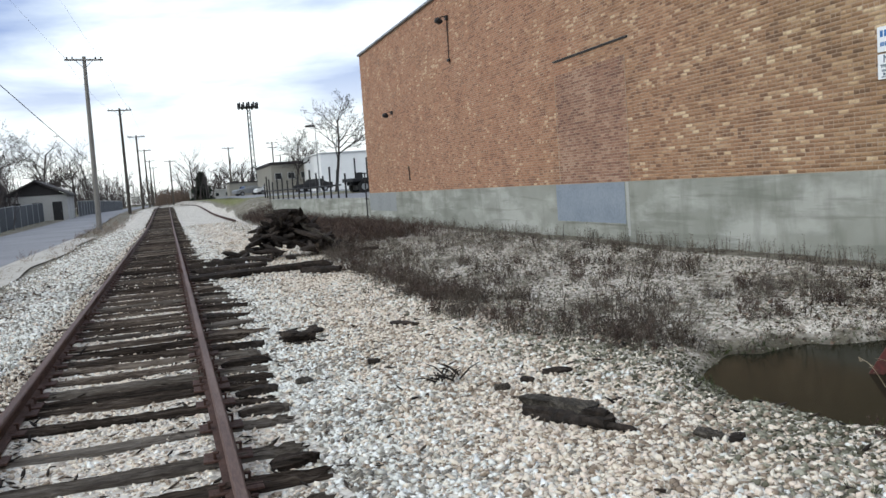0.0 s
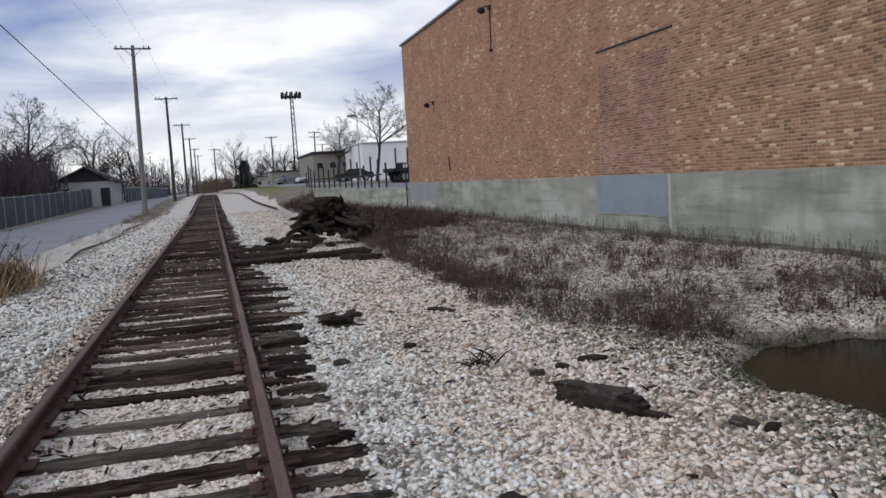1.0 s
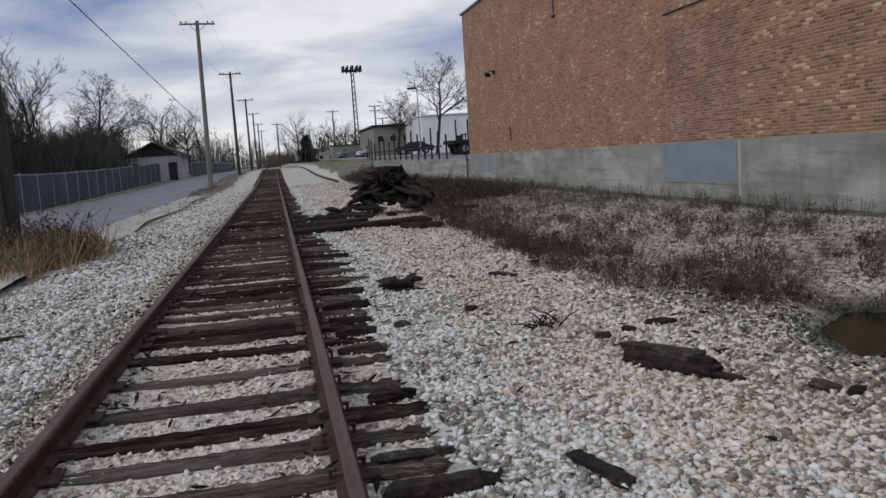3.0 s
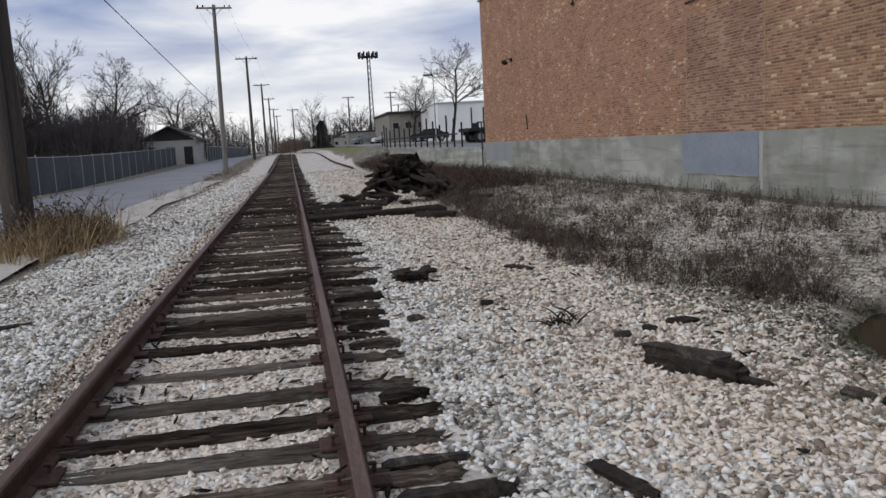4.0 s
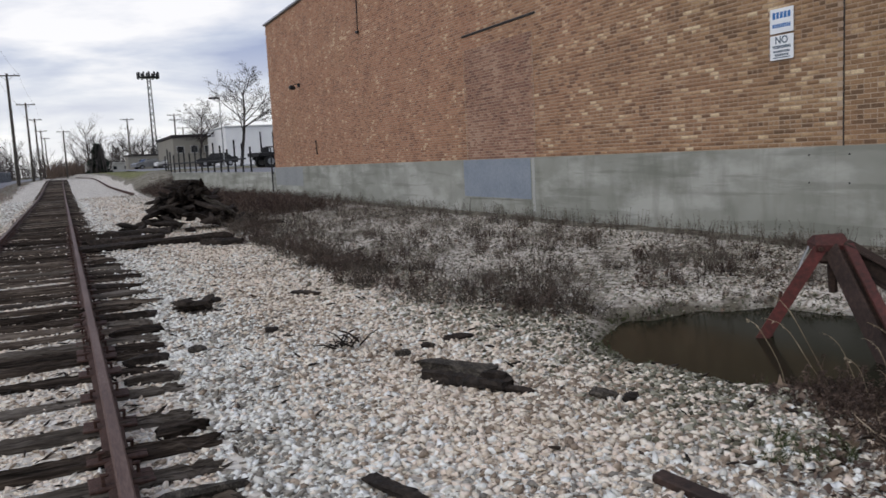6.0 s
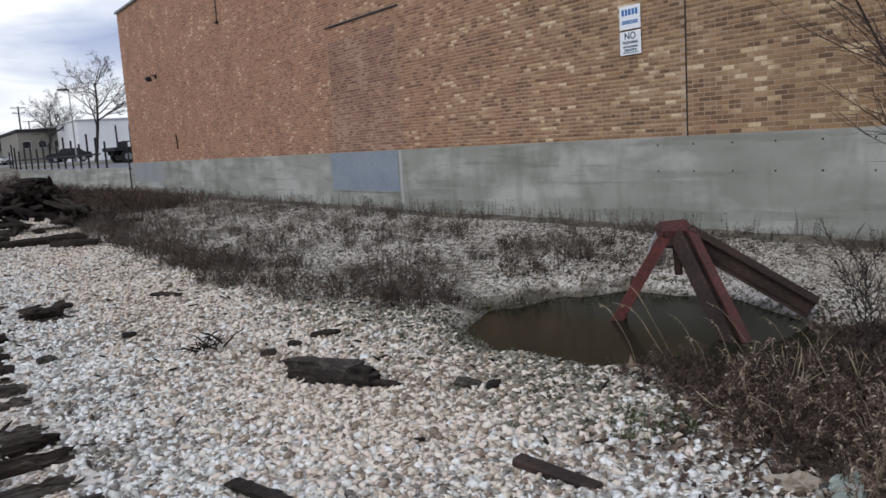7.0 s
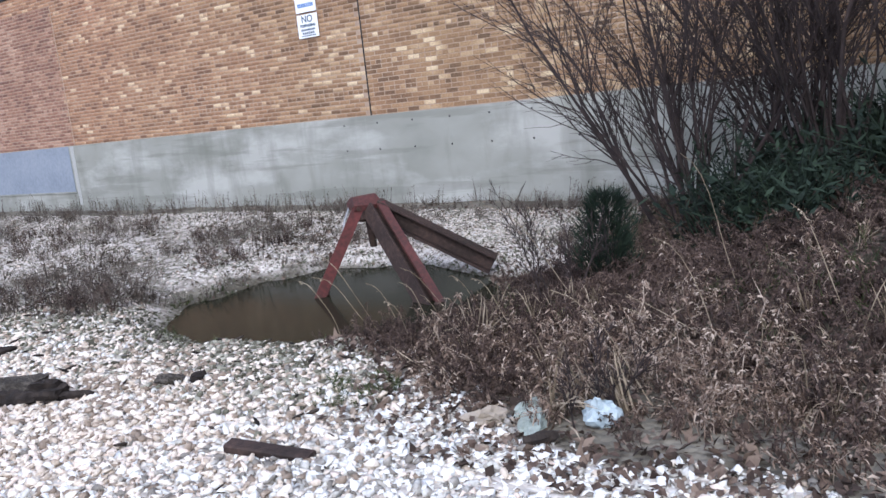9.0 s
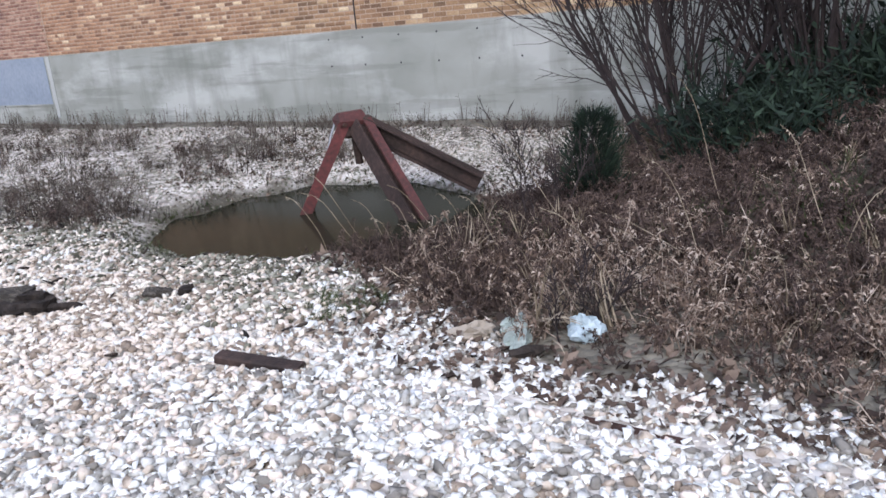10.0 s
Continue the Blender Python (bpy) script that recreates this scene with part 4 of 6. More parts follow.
wall_lamp(27.5, 7.40, True)
wall_lamp(35.5, 4.90, False)
thing("wall_rod", Build().tube([(WALL_X, 33.4, 1.85), (WALL_X - 0.02, 33.4, 2.45)], 0.025, 6), DARKM, "short dark iron rod fixed to the brick wall", "rod")

# two enamel notices
for z0, top, nm in ((3.08, 3.44, "upper"), (2.69, 3.05, "lower")):
    y1, y0 = 9.45, 9.02
    s = empty("wall_sign", pose(WALL_X + 0.02, (y0 + y1) / 2, (z0 + top) / 2), "white enamel notice with blue print" if nm == "upper" else "white no trespassing notice with dark print", "sign", "wall signs")
    part("plate", Build().cbox((0, 0, 0), (0.008, y1 - y0, top - z0), 0.002), SIGNW, s)
    h = top - z0
    if nm == "upper":
        rows, mt = ((0.22, 0.26, 0.80, 5), (-0.20, 0.16, 0.78, 9)), SIGNB
    else:
        rows, mt = ((-0.16, 0.09, 0.70, 12), (-0.30, 0.10, 0.6, 6), (-0.41, 0.05, 0.72, 12)), SIGNK
    for (cz, hh, ww, n) in rows:
        for k in range(n):
            wk = (y1 - y0) * ww / n
            part("print_bar", Build().box((-0.0055, -(k + 0.5) * wk + (y1 - y0) * ww / 2, cz * h), (0.002, wk * 0.72, hh * h)), mt, s)
    if nm == "lower":
        for word, size, up in (("NO", 0.15, 0.16), ("TRESPASSING", 0.055, -0.03)):
            cu = bpy.data.curves.new("lettering", "FONT")
            cu.body, cu.size, cu.align_x, cu.extrude, cu.offset = word, size, "CENTER", 0.001, 0.003
            t = new("lettering", cu)
            t.data.materials.append(SIGNK)
            t.parent = s
            t.matrix_local = Matrix.Translation((-0.006, 0, up * h)) @ Matrix(((0, 0, -1, 0), (-1, 0, 0, 0), (0, 1, 0, 0), (0, 0, 0, 1)))
# pipe stand at the corner
ps = empty("pipe_stand", pose(WALL_X - 0.12, CORNER_Y + 0.1, 0), "dark pipe stand at the corner of the warehouse", "pipe stand")
part("upright", Build().tube([(0, 0, -0.1), (0, 0, 2.45)], 0.035, 8), DARKM, ps)
part("upright", Build().tube([(0.25, 0.1, -0.1), (0.25, 0.1, 2.4)], 0.03, 8), DARKM, ps)
part("top_arm", Build().tube([(-0.25, 0, 2.43), (0.35, 0.1, 2.43)], 0.03, 8), DARKM, ps)
part("low_arm", Build().tube([(-0.05, 0, 1.1), (0.45, 0.1, 1.1)], 0.03, 8), DARKM, ps)

# ---- scattering ----


def tri_mesh(b):
    """Build to numpy triangles."""
    tris = []
    for f in b.f:
        for k in range(1, len(f) - 1):
            tris.append((f[0], f[k], f[k + 1]))
    return np.array(b.v, float), np.array(tris, int)


def scatter(name, templates, pos, scale, mats, label, category, tilt=0.25, seed=1, kind="stuff", parent=None):
    """Many small pieces joined into one mesh. scale: (n,) or (n, 3)."""
    rg3 = np.random.default_rng(seed)
    pos = np.asarray(pos, float)
    n = len(pos)
    scale = np.asarray(scale, float)
    if scale.ndim == 1:
        scale = np.repeat(scale[:, None], 3, 1)
    pick = rg3.integers(0, len(templates), n)
    yaw = rg3.uniform(0, 2 * np.pi, n)
    tx, ty = rg3.normal(0, tilt, n), rg3.normal(0, tilt, n)
    V, F, o = [], [], 0
    for k, (tv, tf) in enumerate(templates):
        idx = np.nonzero(pick == k)[0]
        if not len(idx):
            continue
        p = tv[None] * scale[idx][:, None, :]
        c, s = np.cos(yaw[idx])[:, None], np.sin(yaw[idx])[:, None]
        x, y, z = p[..., 0], p[..., 1], p[..., 2]
        x, z = x + z * tx[idx][:, None], z - x * tx[idx][:, None]
        y, z = y + z * ty[idx][:, None], z - y * ty[idx][:, None]
        q = np.stack([c * x - s * y, s * x + c * y, z], -1) + pos[idx][:, None, :]
        V.append(q.reshape(-1, 3))
        F.append((tf[None] + (np.arange(len(idx)) * len(tv))[:, None, None]).reshape(-1, 3) + o)
        o += len(idx) * len(tv)
    me = array_mesh(name, np.concatenate(V), np.concatenate(F), mats)
    ob = new(name, me)
    if parent is not None:
        ob.parent = parent
        return tagged(ob, kind=kind)
    return tagged(ob, label, category, kind=kind)


def stone_template(seed):
    """A crushed stone: the hull of a few random points, all flat facets."""
    rg4 = np.random.default_rng(seed)
    p = rg4.normal(size=(10, 3))
    p /= np.linalg.norm(p, axis=1)[:, None]
    p *= 0.5 * rg4.uniform(0.85, 1.1, (10, 1)) * np.array([1.2, rg4.uniform(0.75, 1.05), rg4.uniform(0.42, 0.7)])
    bm = bmesh.new()
    for q in p:
        bm.verts.new(q)
    res = bmesh.ops.convex_hull(bm, input=bm.verts[:])
    bmesh.ops.delete(bm, geom=[g for g in res["geom_interior"] if isinstance(g, bmesh.types.BMVert)], context="VERTS")
    bmesh.ops.triangulate(bm, faces=bm.faces[:])
    bmesh.ops.recalc_face_normals(bm, faces=bm.faces[:])
    bm.verts.index_update()
    v = np.array([x.co for x in bm.verts])
    f = np.array([[x.index for x in fc.verts] for fc in bm.faces])
    bm.free()
    return v, f


STONES = [stone_template(400 + k) for k in range(24)]
TIES = np.array(ties_y)
rg = np.random.default_rng(17)


def stone_field(x0, x1, y0, y1, per_m2, lo, hi):
    n = int((x1 - x0) * (y1 - y0) * per_m2)
    x, y = rg.uniform(x0, x1, n), rg.uniform(y0, y1, n)
    c = stone_cover(x, y)
    keep = rg.random(n) < np.clip(c * 1.25 - 0.12, 0.0, 1)
    d = np.abs(y[:, None] - TIES[None]).min(1)
    on_tie = (d < 0.105) & (x > TRACK_X - 0.92) & (x < TRACK_X + 1.34)
    keep &= ~(on_tie & (rg.random(n) < np.where(y > 6, 0.78, 0.88)))
    for rx in RAILS_X:
        keep &= np.abs(x - rx) > 0.085
    keep &= gz(x, y) > WATER_Z - 0.02
    x, y = x[keep], y[keep]
    s = lo + (hi - lo) * rg.random(len(x)) ** 1.8
    s = s * (1 - 0.3 * sstep(3.0, 4.4, x)) * (1 - 0.22 * (np.abs(x - TRACK_X) < 1.2))
    z = gz(x, y) + s * rg.uniform(-0.12, 0.22, len(x))
    z = z + 0.045 * sstep(-2.3, -1.6, x) * (x < RAILS_X[0]) * rg.uniform(0.3, 1, len(x))
    track = (x > RAILS_X[0]) & (x < TRACK_X + 1.34)
    z = np.where(track, z - 0.004, z)
    z = np.where((np.abs(x - 2.66) < 0.05) & (y > 0.5) & (y < 2.2) & (rg.random(len(x)) < 0.7), z - 0.02, z)
    return np.stack([x, y, z], 1), s


fields = [stone_field(-3.4, 4.6, -0.4, 5.0, 2300, 0.022, 0.068), stone_field(-3.5, 4.4, 5.0, 9.0, 1700, 0.022, 0.066), stone_field(-3.7, 4.4, 9.0, 16, 800, 0.028, 0.070),
          stone_field(-3.8, 4.6, 16, 30, 200, 0.04, 0.09), stone_field(-3.9, 4.6, 30, 55, 60, 0.05, 0.10), stone_field(4.4, 9.8, 3.6, 9, 1300, 0.020, 0.052), stone_field(4.4, 9.6, 9, 24, 420, 0.028, 0.065)]
sp, ssz = np.concatenate([a for a, _ in fields]), np.concatenate([c for _, c in fields])
# tan stones lie thicker to the right of the track, muddy ones round the pool and under the brush
dusty = sstep(0.9, 2.4, sp[:, 0]) * (0.80 + 0.25 * wob(sp[:, 0], sp[:, 1], 0.9)) * (1 - 0.8 * (1 - sstep(2.2, 4.2, sp[:, 1]))) + 0.12 + 0.75 * (np.abs(sp[:, 0] - TRACK_X) < 1.15)
muddy = np.maximum(sstep(-0.2, 0.9, sp[:, 0] - brush_x(sp[:, 1])) * 0.85 * (sp[:, 1] > 3.0), 1 - sstep(0.95, 1.55, pool_reach(sp[:, 0], sp[:, 1])))
muddy = np.maximum(muddy, 0.8 * sstep(2.5, 4.4, sp[:, 0] + 0.35 * wob(sp[:, 0], sp[:, 1], 1.4)) * sstep(2.9, 3.8, sp[:, 1]) * (1 - 0.45 * sstep(7, 10, sp[:, 1])))
muddy = np.maximum(muddy, 0.85 * sstep(4.0, 5.2, sp[:, 0]) * (0.9 + 0.25 * wob(sp[:, 0], sp[:, 1], 1.2)))
pale = 0.4 * np.exp(-(((sp[:, 0] - 7.2) / 0.9) ** 2 + ((sp[:, 1] - 5.9) / 1.0) ** 2))
rr = rg.random(len(sp))
is_m = rr < muddy * (1 - 0.7 * pale)
is_t = ~is_m & (rg.random(len(sp)) < dusty)
for nm, sel, mt, lb_ in (("ballast_stones", ~is_m & ~is_t, STONE, "pale crushed limestone ballast strewn along the track"), ("tan_ballast", is_t, STONET, "tan and pinkish crushed limestone ballast"), ("muddy_ballast", is_m, STONEM, "muddy grey crushed stone round the puddle and brush")):
    scatter(nm, STONES, sp[sel], ssz[sel], mt, lb_, "gravel", 0.35, 2)

# ---- weeds and brush ----


def weed_template(seed, stems=5, leafy=5, spread=0.7):
    rg5 = np.random.default_rng(seed)
    b = Build()
    for _ in range(stems):
        a = rg5.uniform(0, 6.28)
        base = Vector((rg5.normal(0, 0.12), rg5.normal(0, 0.12), 0))
        lean = Vector((math.cos(a), math.sin(a), 0)) * rg5.uniform(0.1, spread)
        h = rg5.uniform(0.55, 1.0)
        pts = [base + lean * t * t * h + Vector((0, 0, h * t)) for t in (0, 0.5, 1.0)]
        b.tube(pts, [0.012, 0.009, 0.004], 3, False)
        for _ in range(leafy):
            t = rg5.uniform(0.3, 1.0)
            p = base + lean * t * t * h + Vector((0, 0, h * t))
            d = Vector((rg5.normal(), rg5.normal(), rg5.uniform(-0.2, 0.9))).normalized() * rg5.uniform(0.08, 0.22)
            w = d.cross(Vector((0, 0, 1))).normalized() * rg5.uniform(0.010, 0.032)
            b.add([p, p + d * 0.5 + w, p + d, p + d * 0.5 - w], [(0, 1, 2, 3)])
    return tri_mesh(b)


def grass_template(seed, blades=14, curl=0.6, width=0.012):
    rg5 = np.random.default_rng(seed)
    b = Build()
    for _ in range(blades):
        a = rg5.uniform(0, 6.28)
        base = Vector((rg5.normal(0, 0.06), rg5.normal(0, 0.06), 0))
        out = Vector((math.cos(a), math.sin(a), 0))
        h, c = rg5.uniform(0.5, 1.0), rg5.uniform(0.1, curl)
        w = Vector((-out.y, out.x, 0)) * width
        ps = [base + out * c * t * t * h + Vector((0, 0, h * (t - 0.45 * c * t ** 3))) for t in (0, 0.4, 0.75, 1.0)]
        b.add([ps[0] - w, ps[0] + w, ps[1] - w, ps[1] + w, ps[2] - w * 0.7, ps[2] + w * 0.7, ps[3]], [(0, 1, 3, 2), (2, 3, 5, 4), (4, 5, 6)])
    return tri_mesh(b)


def curl_template(seed, stems=4, leaves=26):
    """A bent dead stem hung with small curled leaves."""
    rg5 = np.random.default_rng(seed)
    b = Build()
    for _ in range(stems):
        a = rg5.uniform(0, 6.28)
        out = Vector((math.cos(a), math.sin(a), 0)) * rg5.uniform(0.2, 0.75)
        base = Vector((rg5.normal(0, 0.15), rg5.normal(0, 0.15), 0))
        h = rg5.uniform(0.55, 1.0)
        at = lambda t: base + out * t * t * h + Vector((0, 0, h * (t - 0.3 * t ** 3)))
        b.tube([at(0), at(0.5), at(1.0)], [0.011, 0.008, 0.004], 3, False)
        for _ in range(leaves):
            p = at(rg5.uniform(0.25, 1.0))
            d = Vector((rg5.normal(), rg5.normal(), rg5.normal() * 0.6)).normalized() * rg5.uniform(0.04, 0.12)
            w = d.cross(Vector((rg5.normal(), rg5.normal(), rg5.normal()))).normalized() * rg5.uniform(0.007, 0.018)
            c = Vector((0, 0, -1)) * d.length * rg5.uniform(0.2, 0.9)
            b.add([p, p + d * 0.55 + w, p + d * 0.55 - w, p + d * 0.9 + c * 0.5 + w * 0.6, p + d * 0.9 + c * 0.5 - w * 0.6, p + d * 0.8 + c], [(0, 1, 2), (1, 3, 4, 2), (3, 5, 4)])
    return tri_mesh(b)


def leaf_template(seed):
    rg5 = np.random.default_rng(seed)
    c = rg5.uniform(-0.25, 0.25, 2)
    v = np.array([(-0.5, 0, c[0]), (-0.1, 0.32, 0.1), (0.5, 0, c[1]), (-0.1, -0.3, 0.08), (0, 0, 0)])
    return v, np.array([(0, 3, 4), (3, 2, 4), (2, 1, 4), (1, 0, 4)])


WEEDS = [weed_template(500 + k, 5, 6) for k in range(8)]
CLUMPS = [weed_template(520 + k, 6, 14, 0.55) for k in range(8)]
TALL = [weed_template(540 + k, 3, 5, 0.2) for k in range(6)]
GRASS = [grass_template(560 + k) for k in range(8)]
GRASSF = [grass_template(580 + k, 10, 1.1, 0.0065) for k in range(8)]
CURLS = [curl_template(620 + k) for k in range(8)]
LEAVES = [leaf_template(600 + k) for k in range(6)]


def spots(x0, x1, y0, y1, n, weight):
    x, y = rg.uniform(x0, x1, n), rg.uniform(y0, y1, n)
    k = rg.random(n) < weight(x, y)
    x, y = x[k], y[k]
    return np.stack([x, y, gz(x, y) - 0.01], 1)


def clump(x, y, f=2.2, lo=-0.1, hi=0.5):
    return sstep(lo, hi, wob(x + 0.3 * wob(y, x, 3.1), y, f) + 0.4 * wob(x, y, 5.3))


def brush_weight(x, y):
    d = x - brush_x(y) - 0.25 * wob(x, y, 1.7)
    edge = np.exp(-((d - 0.35) / 0.5) ** 2) * (y > 6.6)
    body = 0.37 * (d > 0) * clump(x, y)
    return np.clip((0.95 * edge + body) * (d > -0.15), 0, 1)


def tufts(c, per, sigma):
    q = np.repeat(c, per, 0)
    q[:, :2] += rg.normal(0, sigma, (len(q), 2))
    q[:, 2] = gz(q[:, 0], q[:, 1]) - 0.01
    return q[q[:, 0] < 9.9]


p1 = tufts(spots(3.0, 9.8, 6.6, 16, 700, brush_weight), 6, 0.10)
p2 = tufts(spots(3.0, 9.8, 16, 45, 1700, brush_weight), 4, 0.14)
scatter("dead_brush", WEEDS, np.concatenate([p1, p2]), np.concatenate([rg.uniform(0.10, 0.30, len(p1)), rg.uniform(0.14, 0.38, len(p2))]), BRUSH, "dark reddish-brown dead brush between gravel and wall", "brush", 0.2, 3)
p = tufts(spots(2.9, 5.4, 6.4, 24, 520, lambda x, y: np.exp(-((x - brush_x(y) - 0.25 - 0.2 * wob(x, y, 1.7)) / 0.34) ** 2) * (0.15 + 0.85 * clump(x, y, 1.7))), 7, 0.12)
scatter("edge_brush", CLUMPS, p, rg.uniform(0.09, 0.27, len(p)), BRUSHR, "dark russet clumps of dead brush at the gravel edge", "brush", 0.25, 46)
p = tufts(spots(4.0, 8.6, 6.2, 15, 150, lambda x, y: 0.6 * clump(x, y, 1.2)), 6, 0.10)
scatter("brush_clumps", CLUMPS, p, rg.uniform(0.07, 0.22, len(p)), BRUSHR, "single dark dead weeds standing in gravel", "weeds", 0.2, 47)
p = spots(3.6, 8.2, 24, 60, 5200, lambda x, y: 0.85 * sstep(4.4, 5.4, x + 0.5 * wob(x, y, 0.6)) * (x < lot_edge(y) - 0.1) * (0.4 + 0.6 * clump(x, y, 0.8)))
scatter("tall_brush", WEEDS, p, rg.uniform(0.25, 0.6, len(p)), BRUSHR, "tall rusty-brown brush round the scrap heap", "brush", 0.2, 4)
p = np.concatenate([spots(9.3, 9.95, 2.5, 41, 1500, lambda x, y: 0.25 + 0.3 * clump(x, y, 1.0)), spots(4.2, 9.6, 6.8, 40, 1100, lambda x, y: 0.35 + 0 * x)])
scatter("weed_stalks", TALL, p, rg.uniform(0.1, 0.42, len(p)), BRUSH, "thin dead weed stalks along the foot of the wall", "weeds", 0.1, 5)
p = spots(4.0, 9.9, 3.0, 9, 5200, lambda x, y: 0.6 * clump(x, y, 1.6) * (gz(x, y) > WATER_Z) * sstep(4.2, 5.2, x))
scatter("low_weeds", WEEDS, p, rg.uniform(0.06, 0.2, len(p)), BRUSH, "low dead weeds scattered on gravel", "weeds", 0.25, 6)
# leaf litter and dry thatch among the brush
p = np.concatenate([spots(3.2, 9.9, 6.4, 30, 22000, lambda x, y: 0.34 * brush_weight(x, y) + 0.14 * (x > brush_x(y)) * clump(x, y, 1.9))])
scatter("leaf_litter", LEAVES, p + np.array([0, 0, 0.02]), rg.uniform(0.03, 0.09, len(p)), LEAFB, "brown leaf litter under the brush", "leaves", 0.4, 7)
p = spots(4.2, 9.9, 6.4, 22, 6500, lambda x, y: 0.55 * (x > brush_x(y)) * (0.4 + 0.6 * clump(x, y, 1.5)))
scatter("creeping_weeds", WEEDS, p, rg.uniform(0.04, 0.13, len(p)), BRUSH, "low grey-brown creeping weeds between the stones", "weeds", 0.4, 41)

# thin grass round the pool
p = spots(3.6, 9.4, 2.8, 8.4, 9000, lambda x, y: 0.8 * (gz(x, y) > WATER_Z - 0.02) * clump(x, y, 2.4, -0.5, 0.4) * np.exp(-((pool_reach(x, y) - 0.95) / 0.16) ** 2))
scatter("poolside_grass", GRASS, p, rg.uniform(0.025, 0.09, len(p)), GREENG, "thin olive grass round the edge of the puddle", "grass", 0.5, 44)
p = spots(4.0, 9.8, 3.0, 9.0, 15000, lambda x, y: (0.4 + 0.3 * sstep(6.5, 8, x)) * (gz(x, y) > WATER_Z) * clump(x, y, 1.3, -0.3, 0.5))
scatter("damp_leaf_litter", LEAVES, p + np.array([0, 0, 0.02]), rg.uniform(0.02, 0.06, len(p)), LEAFB, "damp brown leaf litter on muddy gravel", "leaves", 0.4, 45)

# overgrown bank


def bank_weight(x, y):
    d = x - brush_x(y) - 0.12 * wob(x, y, 3.0)
    return sstep(-0.05, 0.5, d) * (1 - sstep(2.6, 3.5, y + 0.25 * wob(x, y, 2.0))) * (x < 9.8)


BANK = (2.7, 9.8, -5.5, 4.0)
p = spots(*BANK, 900, lambda x, y: 0.8 * bank_weight(x, y) * (0.35 + 0.65 * clump(x, y, 1.4)))
scatter("dry_grass", GRASSF, p, rg.uniform(0.10, 0.32, len(p)), DRYG, "matted dry tan grass on the bank", "grass", 0.45, 8)
p = spots(*BANK, 8600, lambda x, y: 0.85 * bank_weight(x, y))
foot = rg.random(len(p)) < 0.12 + 0.62 * (1 - sstep(0.5, 1.9, p[:, 0] - brush_x(p[:, 1])))
scatter("bank_weeds", CURLS, p[foot], rg.uniform(0.14, 0.40, int(foot.sum())), CURLY, "brown leafy dead weeds covering the bank", "weeds", 0.35, 9)
scatter("dark_bank_weeds", CURLS, p[~foot], rg.uniform(0.14, 0.40, int((~foot).sum())), BRUSHR, "dark dead weeds standing over the bank", "weeds", 0.3, 42)
p = spots(6.0, 9.8, -4.5, 2.2, 4200, lambda x, y: 0.85 * sstep(6.2, 7.6, x + 0.4 * wob(x, y, 1.3)))
scatter("evergreen_undergrowth", WEEDS, p, rg.uniform(0.18, 0.75, len(p)), CONIF, "dark evergreen undergrowth beneath the shrubs", "undergrowth", 0.4, 43)
p = spots(*BANK, 12000, lambda x, y: 0.8 * bank_weight(x, y) * sstep(4.2, 5.6, x) * clump(x, y, 1.1, -0.4, 0.3))
scatter("green_undergrowth", GRASS, p, rg.uniform(0.08, 0.24, len(p)), GREENG, "dull green grass among dead leaves", "grass", 0.4, 10)
p = spots(*BANK, 42000, lambda x, y: np.clip(bank_weight(x + 0.65, y), 0, 1) * (1 - 0.5 * sstep(5, 7, x)))
scatter("fallen_leaves", LEAVES, p + np.array([0, 0, 0.03]), rg.uniform(0.025, 0.065, len(p)), LEAFB, "fallen brown leaves at the foot of the bank", "leaves", 0.5, 11)
near_pool = lambda x, y: 0.9 * sstep(-0.15, 0.45, x - 3.45 - 0.55 * (y - 2.9) + 0.2 * wob(x, y, 3.0)) * (gz(x, y) > WATER_Z) * (1 - sstep(3.7, 4.3, y))
p = spots(3.2, 6.2, 2.3, 4.3, 7500, near_pool)
scatter("poolside_litter", LEAVES, p + np.array([0, 0, 0.03]), rg.uniform(0.03, 0.08, len(p)), LEAFB, "sodden brown leaves beside the puddle", "leaves", 0.5, 48)
p = spots(3.3, 6.2, 2.3, 4.2, 800, near_pool)
scatter("poolside_weeds", CURLS, p, rg.uniform(0.10, 0.30, len(p)), BRUSHR, "curled dead weeds beside the puddle", "weeds", 0.35, 49)
p = spots(3.0, 3.9, 2.8, 3.55, 420, lambda x, y: 0.9 * np.exp(-(((x - 3.3) / 0.22) ** 2 + ((y - 3.15) / 0.22) ** 2)))
scatter("moss_tuft", GRASS, p, rg.uniform(0.04, 0.11, len(p)), GREENG, "small green grass tuft in gravel", "grass", 0.5, 12)
p = np.concatenate([spots(4.0, 5.4, 2.4, 3.4, 24, lambda x, y: 0.8 + 0 * x), spots(3.3, 5.0, -0.5, 2.4, 24, lambda x, y: 0.7 + 0 * x)])
scatter("tall_dry_grass", GRASS, p, rg.uniform(0.18, 0.4, len(p)), DRYG, "tall dry tan grass beside the puddle", "grass", 0.3, 13)

